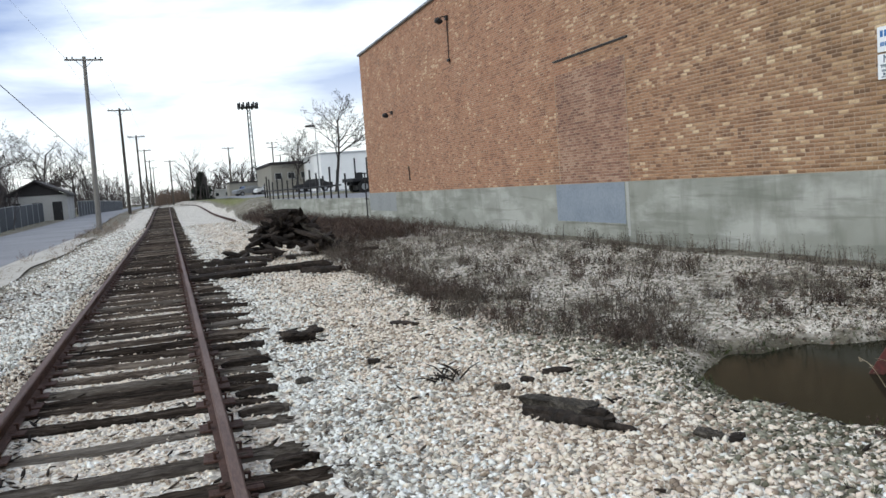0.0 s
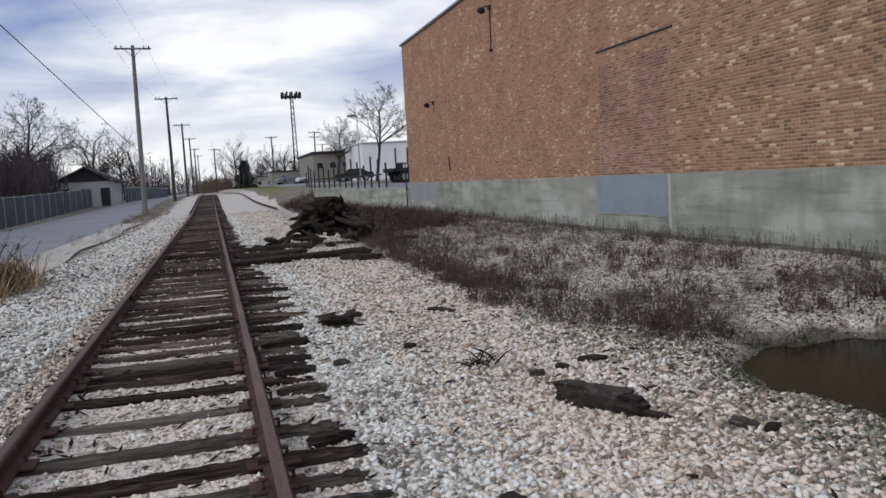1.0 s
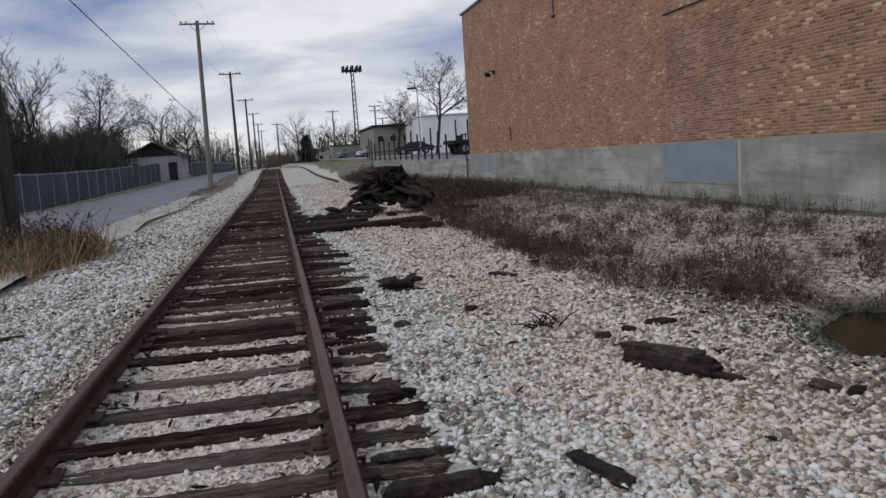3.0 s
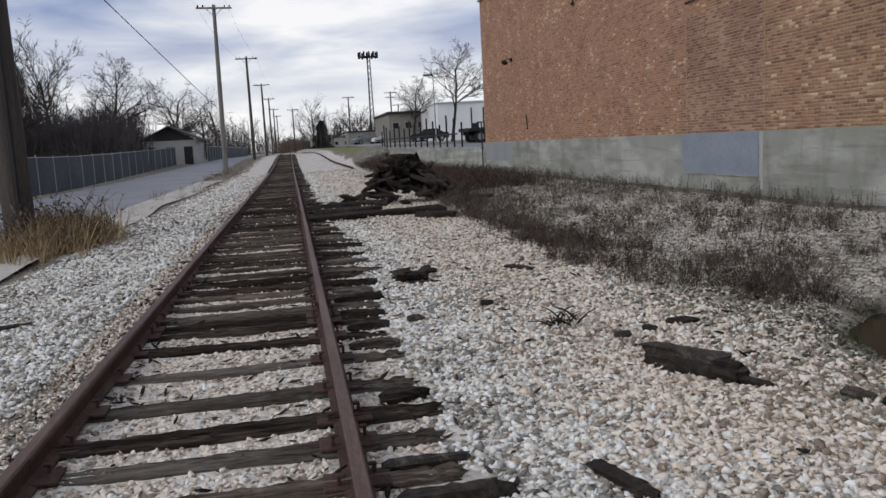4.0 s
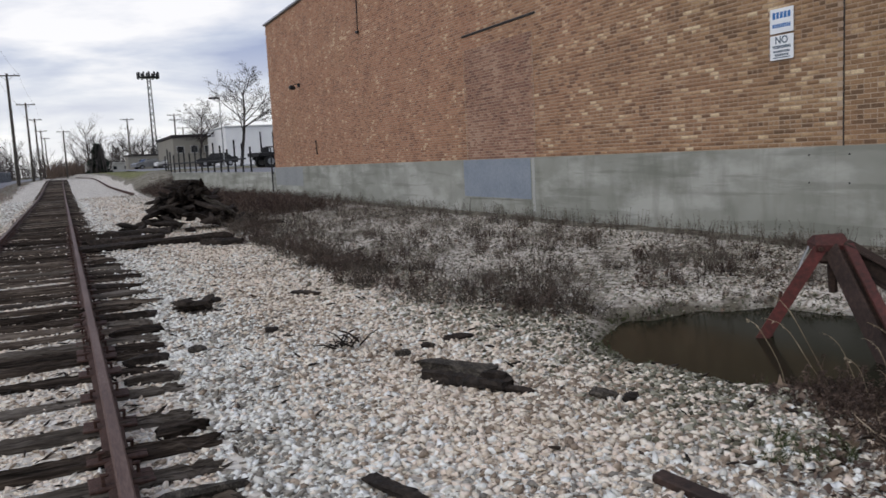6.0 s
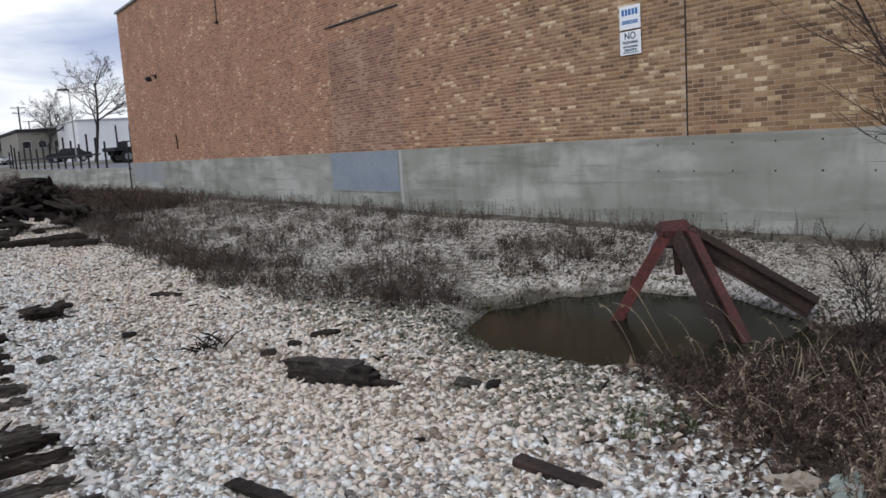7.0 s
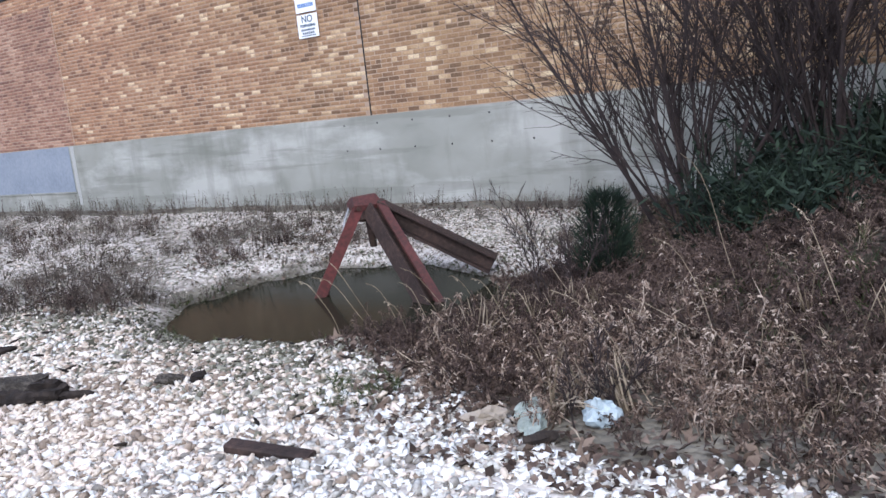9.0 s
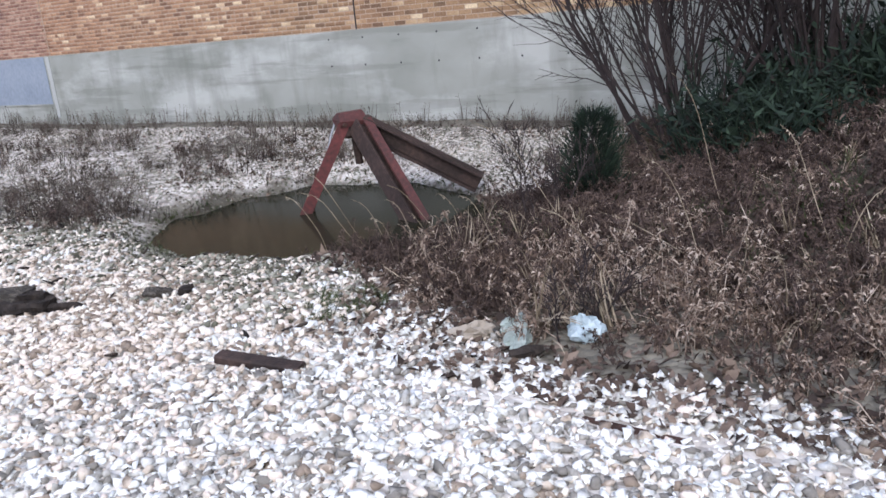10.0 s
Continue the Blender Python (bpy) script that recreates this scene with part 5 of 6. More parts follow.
# pale thin stalks with a nodding tip
STALKS = [(4.25, 4.05, 0.55, 130), (4.4, 3.85, 0.75, 120), (4.1, 3.6, 0.6, 150), (4.55, 3.7, 0.5, 100), (5.1, 2.6, 0.9, 110), (5.3, 1.6, 1.0, 60), (3.9, 1.2, 0.5, 200), (4.2, 0.4, 0.6, 240), (3.9, 0.1, 0.5, 230), (4.7, 0.2, 0.7, 250)]
STALKS += [(rg.uniform(3.9, 5.0), rg.uniform(2.6, 3.9), rg.uniform(0.3, 0.6), rg.uniform(90, 190)) for _ in range(7)]
STALKS += [(rg.uniform(3.4, 5.2), rg.uniform(-0.6, 1.6), rg.uniform(0.35, 0.8), rg.uniform(60, 300)) for _ in range(22)]
for k, (x, y, h, a) in enumerate(STALKS):
    d = Vector((math.cos(radians(a)), math.sin(radians(a)), 0))
    low = 0.35 if k > 16 and k % 2 else 1.0
    lean = rg.uniform(0.25, 0.6) + (0.5 if low < 1 else 0)
    at = lambda t: d * (h * (lean * t + 0.12 * t ** 5)) + Vector((0, 0, low * h * (t - 0.13 * t ** 6))) + Vector((0.02 * math.sin(7 * t + k), 0.02 * math.cos(5 * t + k), 0))
    pts = [at(t) for t in np.linspace(0, 1, 9)]
    o = empty("dry_grass_stalk", ground_pose(x, y, -0.02), "single pale thin dry grass stalk with a nodding tip", "grass stalk", "pale grass stalks")
    part("stalk", Build().tube(pts, [0.003, 0.003, 0.003, 0.0028, 0.0027, 0.0025, 0.0022, 0.002, 0.0015], 4), DRYG, o)
    bb = Build()
    for q in range(10):
        pp = at(0.75 + 0.25 * q / 9)
        dd = Vector((rg.normal(), rg.normal(), -0.4)).normalized() * 0.028
        w = dd.cross(Vector((0, 0, 1))).normalized() * 0.005
        bb.add([pp, pp + dd * 0.5 + w, pp + dd, pp + dd * 0.5 - w], [(0, 1, 2, 3)])
    tagged(part("seed_head", bb, DRYG, o), kind="stuff")

# tan bush by the road
o = empty("roadside_bush", ground_pose(-4.25, 16.8, 0), "tan and russet dry bush beside the road", "bush")
pp = np.stack([rg.normal(0, 0.42, 420), rg.normal(0, 0.95, 420), np.zeros(420)], 1)
scatter("bush_grass", GRASSF, pp, rg.uniform(0.4, 0.95, 420), GOLDG, "", "", 0.3, 14, parent=o)
pp = np.stack([rg.normal(0.0, 0.38, 330), rg.normal(0, 0.9, 330), rg.uniform(0, 0.2, 330)], 1)[:70]
scatter("dead_growth", WEEDS, pp, rg.uniform(0.4, 0.9, 70), LEAFB, "", "", 0.25, 15, parent=o)
p = np.concatenate([spots(-5.0, -2.6, 3, 30, 1300, lambda x, y: 0.5 * clump(x, y, 1.2) * (1 - sstep(-3.4, -2.7, x))), spots(-5.2, -3.0, 30, 80, 900, lambda x, y: 0.6 * clump(x, y, 0.6))])
scatter("verge_grass", GRASSF, p, rg.uniform(0.06, 0.3, len(p)), DRYG, "thin dry grass on the road verge", "grass", 0.4, 16)
p = spots(-4.6, -2.3, 3, 24, 4500, lambda x, y: 0.8 * clump(x, y, 1.3))
scatter("verge_debris", LEAVES, p + np.array([0, 0, 0.02]), rg.uniform(0.03, 0.09, len(p)), LEAFB, "dark leaf and bark litter on the verge", "leaves", 0.5, 17)
p = spots(-5.4, -2.9, 30, 100, 900, lambda x, y: 0.2 + 0.7 * np.exp(-((y - 60) / 6) ** 2))
scatter("verge_weeds", WEEDS, p, rg.uniform(0.15, 0.45, len(p)), CURLY, "brown weeds along the verge round the pole", "weeds", 0.3, 50)
p = spots(-2.3, -1.28, 1.5, 24, 5200, lambda x, y: 0.9 * np.exp(-((x + 1.32) / 0.32) ** 2) * (0.35 + 0.65 * clump(x, y, 2.0)))
scatter("rail_debris", LEAVES, p + np.array([0, 0, 0.045]), rg.uniform(0.025, 0.07, len(p)), BRUSHR, "dark bark and soil crumbs along the rail", "debris", 0.5, 51)
# splinters among the sleepers
p = spots(-2.0, 1.15, 1.5, 30, 5000, lambda x, y: 0.25 + 0.6 * np.exp(-((np.abs(x - 0.285) - 0.16) / 0.14) ** 2) + 0.6 * np.exp(-((np.abs(x + 1.22) - 0.18) / 0.14) ** 2))
SPL = [tri_mesh(ragged(Build(), (0, 0, 0), (1.0, 0.22, 0.14), 700 + k, None, 3, 0.7, 5)) for k in range(5)]
scatter("bark_splinters", SPL, p + np.array([0, 0, 0.03]), rg.uniform(0.03, 0.11, len(p)), ROT, "dark wood splinters strewn along the sleepers", "splinters", 0.3, 18)
p = spots(0.8, 5.0, 2.5, 20, 900, lambda x, y: 0.5 + 0 * x)
scatter("gravel_twigs", SPL, p + np.array([0, 0, 0.03]), rg.uniform(0.03, 0.12, len(p)), ROT, "dark twigs and chips lying on gravel", "splinters", 0.3, 19)

# ---- bare shrubs and trees ----


def grow(bs, p, d, length, r, level, rg6, spec, thin=0.004):
    """One limb with its side limbs. bs: a Build for each level."""
    sides, kids, ratio, spread, wander, upward = spec
    segs = 4 if level == 0 else 3
    pts, rad = [Vector(p)], [r]
    dirs = [Vector(d).normalized()]
    for i in range(segs):
        nd = dirs[-1] + Vector((rg6.normal(0, wander), rg6.normal(0, wander), rg6.normal(0, wander) + upward))
        nd.normalize()
        dirs.append(nd)
        pts.append(pts[-1] + nd * length / segs)
        rad.append(r * (1 - 0.75 * (i + 1) / segs) if level else r * (1 - 0.55 * (i + 1) / segs))
    bs[min(level, len(bs) - 1)].tube(pts, rad, sides[level], False)
    if level + 1 < len(sides):
        for _ in range(kids[level]):
            t = rg6.uniform(0.25, 1.0) * segs
            i = min(int(t), segs - 1)
            q = pts[i].lerp(pts[i + 1], t - i)
            ax = Vector((rg6.normal(), rg6.normal(), rg6.normal() * 0.6))
            ax = (ax - ax.dot(dirs[i + 1]) * dirs[i + 1]).normalized()
            nd = dirs[i + 1] * math.cos(spread) + ax * math.sin(spread)
            grow(bs, q, nd, length * ratio * rg6.uniform(0.6, 1.15) * (1.15 - 0.4 * t / segs), max(rad[i] * 0.55, thin), level + 1, rg6, spec, thin)


def shrub(x, y, seed, stems, height, lean, stout=1.0):
    rg6 = np.random.default_rng(seed)
    o = empty("bare_shrub", ground_pose(x, y, -0.05), "leafless many-stemmed shrub with reddish twigs by the wall", "shrub", "bare shrubs")
    for _ in range(stems):
        a = rg6.uniform(0, 6.28)
        tilt = rg6.uniform(0.03, 0.50)
        d = Vector((math.cos(a) * tilt + lean[0], math.sin(a) * tilt + lean[1], 1))
        st, twg = Build(), Build()
        grow([st, twg, twg], (math.cos(a) * rg6.uniform(0, 0.25), math.sin(a) * rg6.uniform(0, 0.25), 0), d, height * rg6.uniform(0.6, 1.05), stout * rg6.uniform(0.009, 0.024), 0, rg6, ((5, 3, 3), (12, 5), 0.40, 0.55, 0.13, 0.02), 0.0032)
        s = part("stem", st, TWIGR, o)
        tagged(part("twig_spray", twg, TWIGR, s), kind="stuff")


shrub(7.3, 2.55, 51, 25, 2.9, (-0.03, 0.16))
shrub(7.6, 1.35, 52, 22, 3.4, (-0.03, 0.12))
shrub(7.0, 0.2, 53, 16, 3.0, (-0.03, 0.14))
shrub(8.2, -1.2, 54, 16, 3.4, (0.0, 0.1))
shrub(8.7, 1.9, 57, 16, 2.9, (-0.02, 0.12))
shrub(8.6, 0.5, 58, 20, 3.3, (-0.02, 0.1))
shrub(9.2, -0.6, 59, 18, 3.2, (-0.05, 0.1))
shrub(6.9, -1.0, 60, 14, 2.8, (0.0, 0.12))
shrub(5.05, 2.75, 55, 6, 0.85, (0.0, 0.1), 0.35)
shrub(3.45, 1.85, 56, 4, 0.5, (0.0, 0.05), 0.25)

# little conifer
o = empty("small_conifer", ground_pose(5.85, 2.72, 0), "small dark green juniper seedling at the bank", "conifer")
part("trunk", Build().tube([(0, 0, -0.05), (0, 0, 0.55)], [0.02, 0.006], 5), BARK, o)
cb = Build()
for _ in range(3200):
    h = rg.uniform(0.02, 0.68)
    a = rg.uniform(0, 6.28)
    rr = (0.23 + 0.07 * math.sin(3 * a + 9 * h) + 0.05 * math.sin(5 * a - 14 * h)) * (1 - (h / 0.75) ** 2) ** 0.6 * rg.uniform(0.2, 1.0) ** 0.5
    pz = Vector((rr * math.cos(a), rr * math.sin(a), h))
    d = Vector((math.cos(a) * 0.7 + rg.normal(0, 0.3), math.sin(a) * 0.7 + rg.normal(0, 0.3), 0.9)).normalized() * rg.uniform(0.05, 0.11)
    w = d.cross(Vector((rg.normal(), rg.normal(), rg.normal()))).normalized() * 0.005
    cb.add([pz - w, pz + w, pz + d], [(0, 1, 2)])
part("needles", cb, CONIF, o)

# litter


def crumple(name, x, y, size, mats, label, seed, flat=0.5):
    bm = bmesh.new()
    bmesh.ops.create_icosphere(bm, subdivisions=3, radius=0.5)
    rg7 = np.random.default_rng(seed)
    offs = Vector(rg7.uniform(0, 50, 3))
    for v in bm.verts:
        k = noise.noise(v.co * 3 + offs) * 0.7 + noise.noise(v.co * 9 + offs) * 0.5
        v.co *= 1 + k
        v.co.x *= size[0]
        v.co.y *= size[1]
        v.co.z = (v.co.z + 0.3) * size[2]
    me = bpy.data.meshes.new(name)
    bm.to_mesh(me)
    bm.free()
    me.materials.append(mats)
    ob = new(name, me)
    ob.matrix_world = ground_pose(x, y, 0.01, 0, 0, rg7.uniform(0, 180))
    return tagged(ob, label, "litter")


crumple("plastic_bag", 3.34, 1.74, (0.15, 0.12, 0.13), PLASTB, "crumpled pale blue plastic bag on gravel", 71)
crumple("plastic_sheet", 3.22, 2.02, (0.34, 0.10, 0.07), PLAST, "torn pale green plastic sheet on gravel", 72)
crumple("plastic_sheet", 3.36, 2.12, (0.20, 0.09, 0.06), PLAST, "torn pale green plastic sheet on gravel", 73)
crumple("buff_boulder", 3.18, 2.24, (0.17, 0.12, 0.08), BUFFR, "smooth buff boulder at the gravel edge", 74)["category"] = "stone"
crumple("paper_litter", 6.1, 2.05, (0.11, 0.08, 0.07), WHITEP, "white scrap of litter on the bank", 75)
thing("dark_chip", ragged(Build(), (0, 0, 0.03), (0.16, 0.07, 0.05), 76, None, 6, 0.5), ROT, "dark wood chip beside plastic litter", "wood scrap", m=ground_pose(3.06, 1.90, 0.01, 0, 0, -40))

# ---- poles and wires ----


def utility_pole(x, y, top, mat_, arms=1, lean=0.0):
    z0 = float(gz(x, y)) - 0.1
    o = empty("utility_pole", pose(x, y, z0, 0, lean, 0), "tall wooden utility pole with a crossarm" if mat_ is POLED else "tall grey wooden utility pole with a crossarm", "utility pole", "utility poles")
    h = top - z0
    part("post", Build().tube([(0, 0, -0.2), (0, 0, h * 0.5), (0, 0, h)], [0.19, 0.16, 0.12], 10), mat_, o)
    for k in range(arms):
        z = h - 0.25 - 0.9 * k
        arm = part("crossarm", Build().cbox((0, -0.14, z), (2.5 - 0.5 * k, 0.10, 0.12), 0.01), mat_, o)
        for xx in (-1.1, -0.75, 0.75, 1.1):
            part("insulator", Build().tube([(xx * (1 - 0.2 * k), -0.14, z + 0.05), (xx * (1 - 0.2 * k), -0.14, z + 0.14), (xx * (1 - 0.2 * k), -0.14, z + 0.22)], [0.02, 0.06, 0.03], 6), DARKM, arm)
        part("brace", Build().tube([(-0.6, -0.13, z), (0, -0.13, z - 0.6)], 0.02, 4), METALG, o)
        part("brace", Build().tube([(0.6, -0.13, z), (0, -0.13, z - 0.6)], 0.02, 4), METALG, o)
    return o


POLES = [(-4.62, 62, 12.2, POLEW), (-3.95, 97, 12.45, POLED), (-3.45, 132, 12.2, POLED), (-3.2, 167, 12.2, POLED), (-3.0, 205, 12.0, POLED), (-2.8, 245, 12.0, POLED)]
for k, (x, y, t, mm) in enumerate(POLES):
    utility_pole(x, y, t, mm, 1, 0.8 if k == 0 else 0)
utility_pole(1.5, 190, 11.0, POLED)

# stout pole in the bush by the road, with a cable riser on its side
o = empty("utility_pole", ground_pose(-4.93, 16.7, -0.1), "stout dark wooden utility pole standing in a dry bush", "utility pole", "utility poles")
part("post", Build().tube([(0, 0, -0.3), (0, 0, 0.6), (0, 0, 2.4), (0, 0, 6.0), (0, 0, 12.0)], [0.285, 0.275, 0.255, 0.225, 0.165], 20), POLED, o)
part("cable_riser", Build().tube([(0.12, -0.30, -0.2), (0.118, -0.285, 1.2), (0.112, -0.27, 2.4), (0.09, -0.24, 6.0), (0.07, -0.19, 10.5)], 0.035, 8), DARKM, o, "dark metal cable riser")
utility_pole(12.9, 170, 12.0, POLED, 1)
utility_pole(20.5, 160, 12.0, POLED, 2)
utility_pole(26.0, 190, 11.0, POLED, 1)


def cable(p0, p1, sag, r=0.012):
    p0, p1 = Vector(p0), Vector(p1)
    pts = [p0.lerp(p1, t) - Vector((0, 0, sag * 4 * t * (1 - t))) for t in np.linspace(0, 1, 12)]
    thing("cable", Build().tube(pts, r, 4, False), DARKM, "thin black overhead cable", "cable", "overhead cables")


cable((-7.6, -9, 10.6), (-3.95, 96.9, 2.75), 0.15, 0.022)
for xo in (-1.1, 1.1):
    cable((-5.9 + xo, -8, 12.2), (-4.62 + xo, 62, 12.2), 0.6, 0.006)
    for (a, b2) in zip(POLES[:3], POLES[1:4]):
        cable((a[0] + xo, a[1], a[2]), (b2[0] + xo, b2[1], b2[2]), 0.5, 0.008)

# ---- mast, lamp, far buildings ----
tw_ = empty("antenna_mast", pose(15.5, 150, 0.9), "tall lattice mast with a ring of antenna panels", "antenna mast")
H = 17.7
for k in range(3):
    a = 2 * math.pi * k / 3
    part("mast_leg", Build().tube([(0.5 * math.cos(a), 0.5 * math.sin(a), 0), (0.3 * math.cos(a), 0.3 * math.sin(a), H)], [0.10, 0.08], 5), DARKM, tw_)
for i in range(16):
    z0, z1 = H * i / 16, H * (i + 1) / 16
    for k in range(3):
        a, b2 = 2 * math.pi * (k + i % 2) / 3, 2 * math.pi * (k + 1 - i % 2) / 3
        r0, r1 = 0.5 - 0.2 * i / 16, 0.5 - 0.2 * (i + 1) / 16
        part("lattice_bar", Build().tube([(r0 * math.cos(a), r0 * math.sin(a), z0), (r1 * math.cos(b2), r1 * math.sin(b2), z1)], 0.045, 4), DARKM, tw_)
part("platform", Build().tube([(0, 0, H - 1.0), (0, 0, H - 0.8)], 1.5, 12), DARKM, tw_)
for k in range(12):
    a = 2 * math.pi * k / 12
    part("antenna_panel", Build().cbox((0, 0, 0), (0.22, 0.32, 1.1), 0.04, pose(1.75 * math.cos(a), 1.75 * math.sin(a), H - 0.6, 0, 0, math.degrees(a))), DARKM, tw_)
lp = empty("car_park_lamp", pose(14.6, 80, 1.5), "car park lamp with a flat head on a slim dark post", "street lamp")
part("post", Build().tube([(0, 0, 0), (0, 0, 6.6)], [0.07, 0.045], 8), METALG, lp)
part("lamp_head", Build().cbox((-0.5, 0, 6.65), (1.0, 0.4, 0.16), 0.06), DARKM, lp)


def house(name, x, y, z, L, D, h, roof_h, mats, label, doors=1, windows=2, gable=True, rz=0, roofm=ROOFD, glass=GLASSD):
    o = empty(name, pose(x, y, z, 0, 0, rz), label, "building")
    part("wall", Build().box((0, D / 2, h / 2), (L, D, h)), mats, o)
    if gable:
        b3 = Build()
        e = 0.45
        for s in (-1, 1):
            b3.add([(s * (L / 2 + e), -e, h - 0.2), (s * (L / 2 + e), D + e, h - 0.2), (0, D + e, h + roof_h), (0, -e, h + roof_h), (s * (L / 2 + e), -e, h - 0.05), (s * (L / 2 + e), D + e, h - 0.05), (0, D + e, h + roof_h + 0.18), (0, -e, h + roof_h + 0.18)],
                   [(0, 1, 2, 3), (4, 7, 6, 5), (0, 4, 5, 1), (0, 3, 7, 4), (1, 5, 6, 2)])
        part("roof", b3, roofm, o)
        part("gable", Build().add([(-L / 2, 0.0, h - 0.05), (L / 2, 0.0, h - 0.05), (0, 0.0, h + roof_h - 0.05)], [(0, 1, 2)]), roofm, o)
    else:
        part("roof", Build().cbox((0, D / 2, h + roof_h / 2), (L + 0.4, D + 0.4, roof_h), 0.05), roofm, o)
    n = doors + windows
    for k in range(n):
        xx = -L / 2 + L * (k + 0.5) / n
        if k >= windows:
            d = part("door", Build().cbox((xx, -0.02, min(1.02, h * 0.4)), (0.95, 0.08, min(2.04, h * 0.8)), 0.02), DARKM, o)
            part("door_handle", Build().cbox((xx + 0.35, -0.08, 1.0), (0.1, 0.05, 0.04), 0.01), METALG, d)
        else:
            w = part("window", Build().cbox((xx, -0.02, h * 0.6), (1.0, 0.07, 0.95), 0.02), DULLW, o)
            part("pane", Build().box((xx, -0.06, h * 0.6), (0.82, 0.012, 0.78)), glass, w)
    return o


house("shed", -13.0, 95, 0.55, 5.9, 7, 2.8, 1.45, DULLW, "low white shed with a dark gable roof by the road", 2, 1)
house("office_building", 17.2, 110, 1.75, 7.0, 18, 3.9, 0.35, BEIGE, "low beige flat-roofed building beyond the car park", 1, 3, False, roofm=ROOFD)
house("white_building", 22.6, 97, 1.6, 9.0, 16, 4.6, 0.15, WHITEP, "plain white metal building beyond the car park", 1, 0, False, roofm=WHITEP)
house("long_white_building", 12.5, 215, 1.2, 13, 12, 2.6, 0.3, DULLW, "long low white building far along the railway", 1, 4, False, roofm=DULLW)
house("storage_building", 14.6, 142, 1.5, 8.5, 6, 2.6, 0.2, BEIGE, "low grey-brown storage building behind the cars", 1, 1, False)
house("far_house", -26, 130, 0.8, 9, 9, 3.0, 2.2, DULLW, "grey house with a dark roof behind bare trees", 1, 2)


def fence(pts, h, label):
    o = empty("chain_link_fence", pose(pts[0][0], pts[0][1], 0), label, "fence")
    ox, oy = pts[0]
    for (x0, y0), (x1, y1) in zip(pts[:-1], pts[1:]):
        L = math.hypot(x1 - x0, y1 - y0)
        n = max(1, int(L / 3))
        for k in range(n + 1):
            t = k / n
            x, y = x0 + (x1 - x0) * t, y0 + (y1 - y0) * t
            z = float(gz(x, y))
            part("post", Build().tube([(x - ox, y - oy, z - 0.1), (x - ox, y - oy, z + h + 0.1)], 0.04, 6), METALG, o)
            if k < n:
                t2 = (k + 1) / n
                xb, yb = x0 + (x1 - x0) * t2, y0 + (y1 - y0) * t2
                zb = float(gz(xb, yb))
                part("top_rail", Build().tube([(x - ox, y - oy, z + h), (xb - ox, yb - oy, zb + h)], 0.025, 5), METALG, o)
                b3 = Build()
                m_ = 40
                for q in range(m_):
                    a0, a1 = Vector((x, y, z)).lerp(Vector((xb, yb, zb)), (q + 0.2) / m_), Vector((x, y, z)).lerp(Vector((xb, yb, zb)), (q + 0.2 + 0.62) / m_)
                    b3.add([(a0.x - ox, a0.y - oy, a0.z + 0.05), (a1.x - ox + 0.01, a1.y - oy, a1.z + 0.05), (a1.x - ox + 0.01, a1.y - oy, a1.z + h - 0.04), (a0.x - ox, a0.y - oy, a0.z + h - 0.04)], [(0, 1, 2, 3)])
                tagged(part("slat_panel", b3, SLATS, o), kind="stuff")


fence([(-12.3, 20), (-12.4, 50), (-12.5, 74), (-12.2, 93)], 1.95, "grey slatted chain-link fence along the road")
fence([(-9.6, 101), (-9.0, 140), (-8.5, 175)], 1.8, "grey slatted chain-link fence along the road")

# guard posts along the retaining wall
for k, y in enumerate(np.arange(46, 66, 1.3)):
    x = float(lot_edge(np.array(y))) + 0.6
    g = empty("guard_post", pose(x, y, 1.2), "dark steel guard post with a rail on the retaining wall", "post", "guard posts")
    part("upright", Build().cbox((0, 0, 0.6), (0.10, 0.10, 1.6 + 0.5 * ((k * 7) % 3)), 0.02), DARKM, g)
    part("rail", Build().cbox((-0.13, 1.1, 0.75), (0.06, 1.35, 0.09), 0.01, pose(0, 0, 0, 0, 0, 8)), DARKM, g)

# flatbed trailer
tr = empty("flatbed_trailer", pose(16.5, 63, 1.3, 0, 0, 8), "dark flatbed trailer with upright stakes in the car park", "trailer")
part("bed", Build().cbox((0.6, 0, 1.05), (7.0, 2.4, 0.28), 0.03), DARKM, tr)
for xx in (-2.6, -1.6, -0.2, 1.2):
    part("stake", Build().cbox((xx, -1.1, 1.95), (0.10, 0.10, 1.6), 0.01), DARKM, tr)
for xx in (-1.9, -0.75):
    for yy in (-1.0, 1.0):
        w = part("wheel", Build().tube([(xx, yy - 0.14, 0.5), (xx, yy + 0.14, 0.5)], 0.5, 18), TYRE, tr)
        part("rim", Build().tube([(xx, yy - 0.15, 0.5), (xx, yy + 0.15, 0.5)], 0.27, 14), METALG, w)
part("chassis_rail", Build().cbox((0.5, -0.4, 0.78), (6.6, 0.12, 0.28), 0.02), DARKM, tr)
part("chassis_rail", Build().cbox((0.5, 0.4, 0.78), (6.6, 0.12, 0.28), 0.02), DARKM, tr)


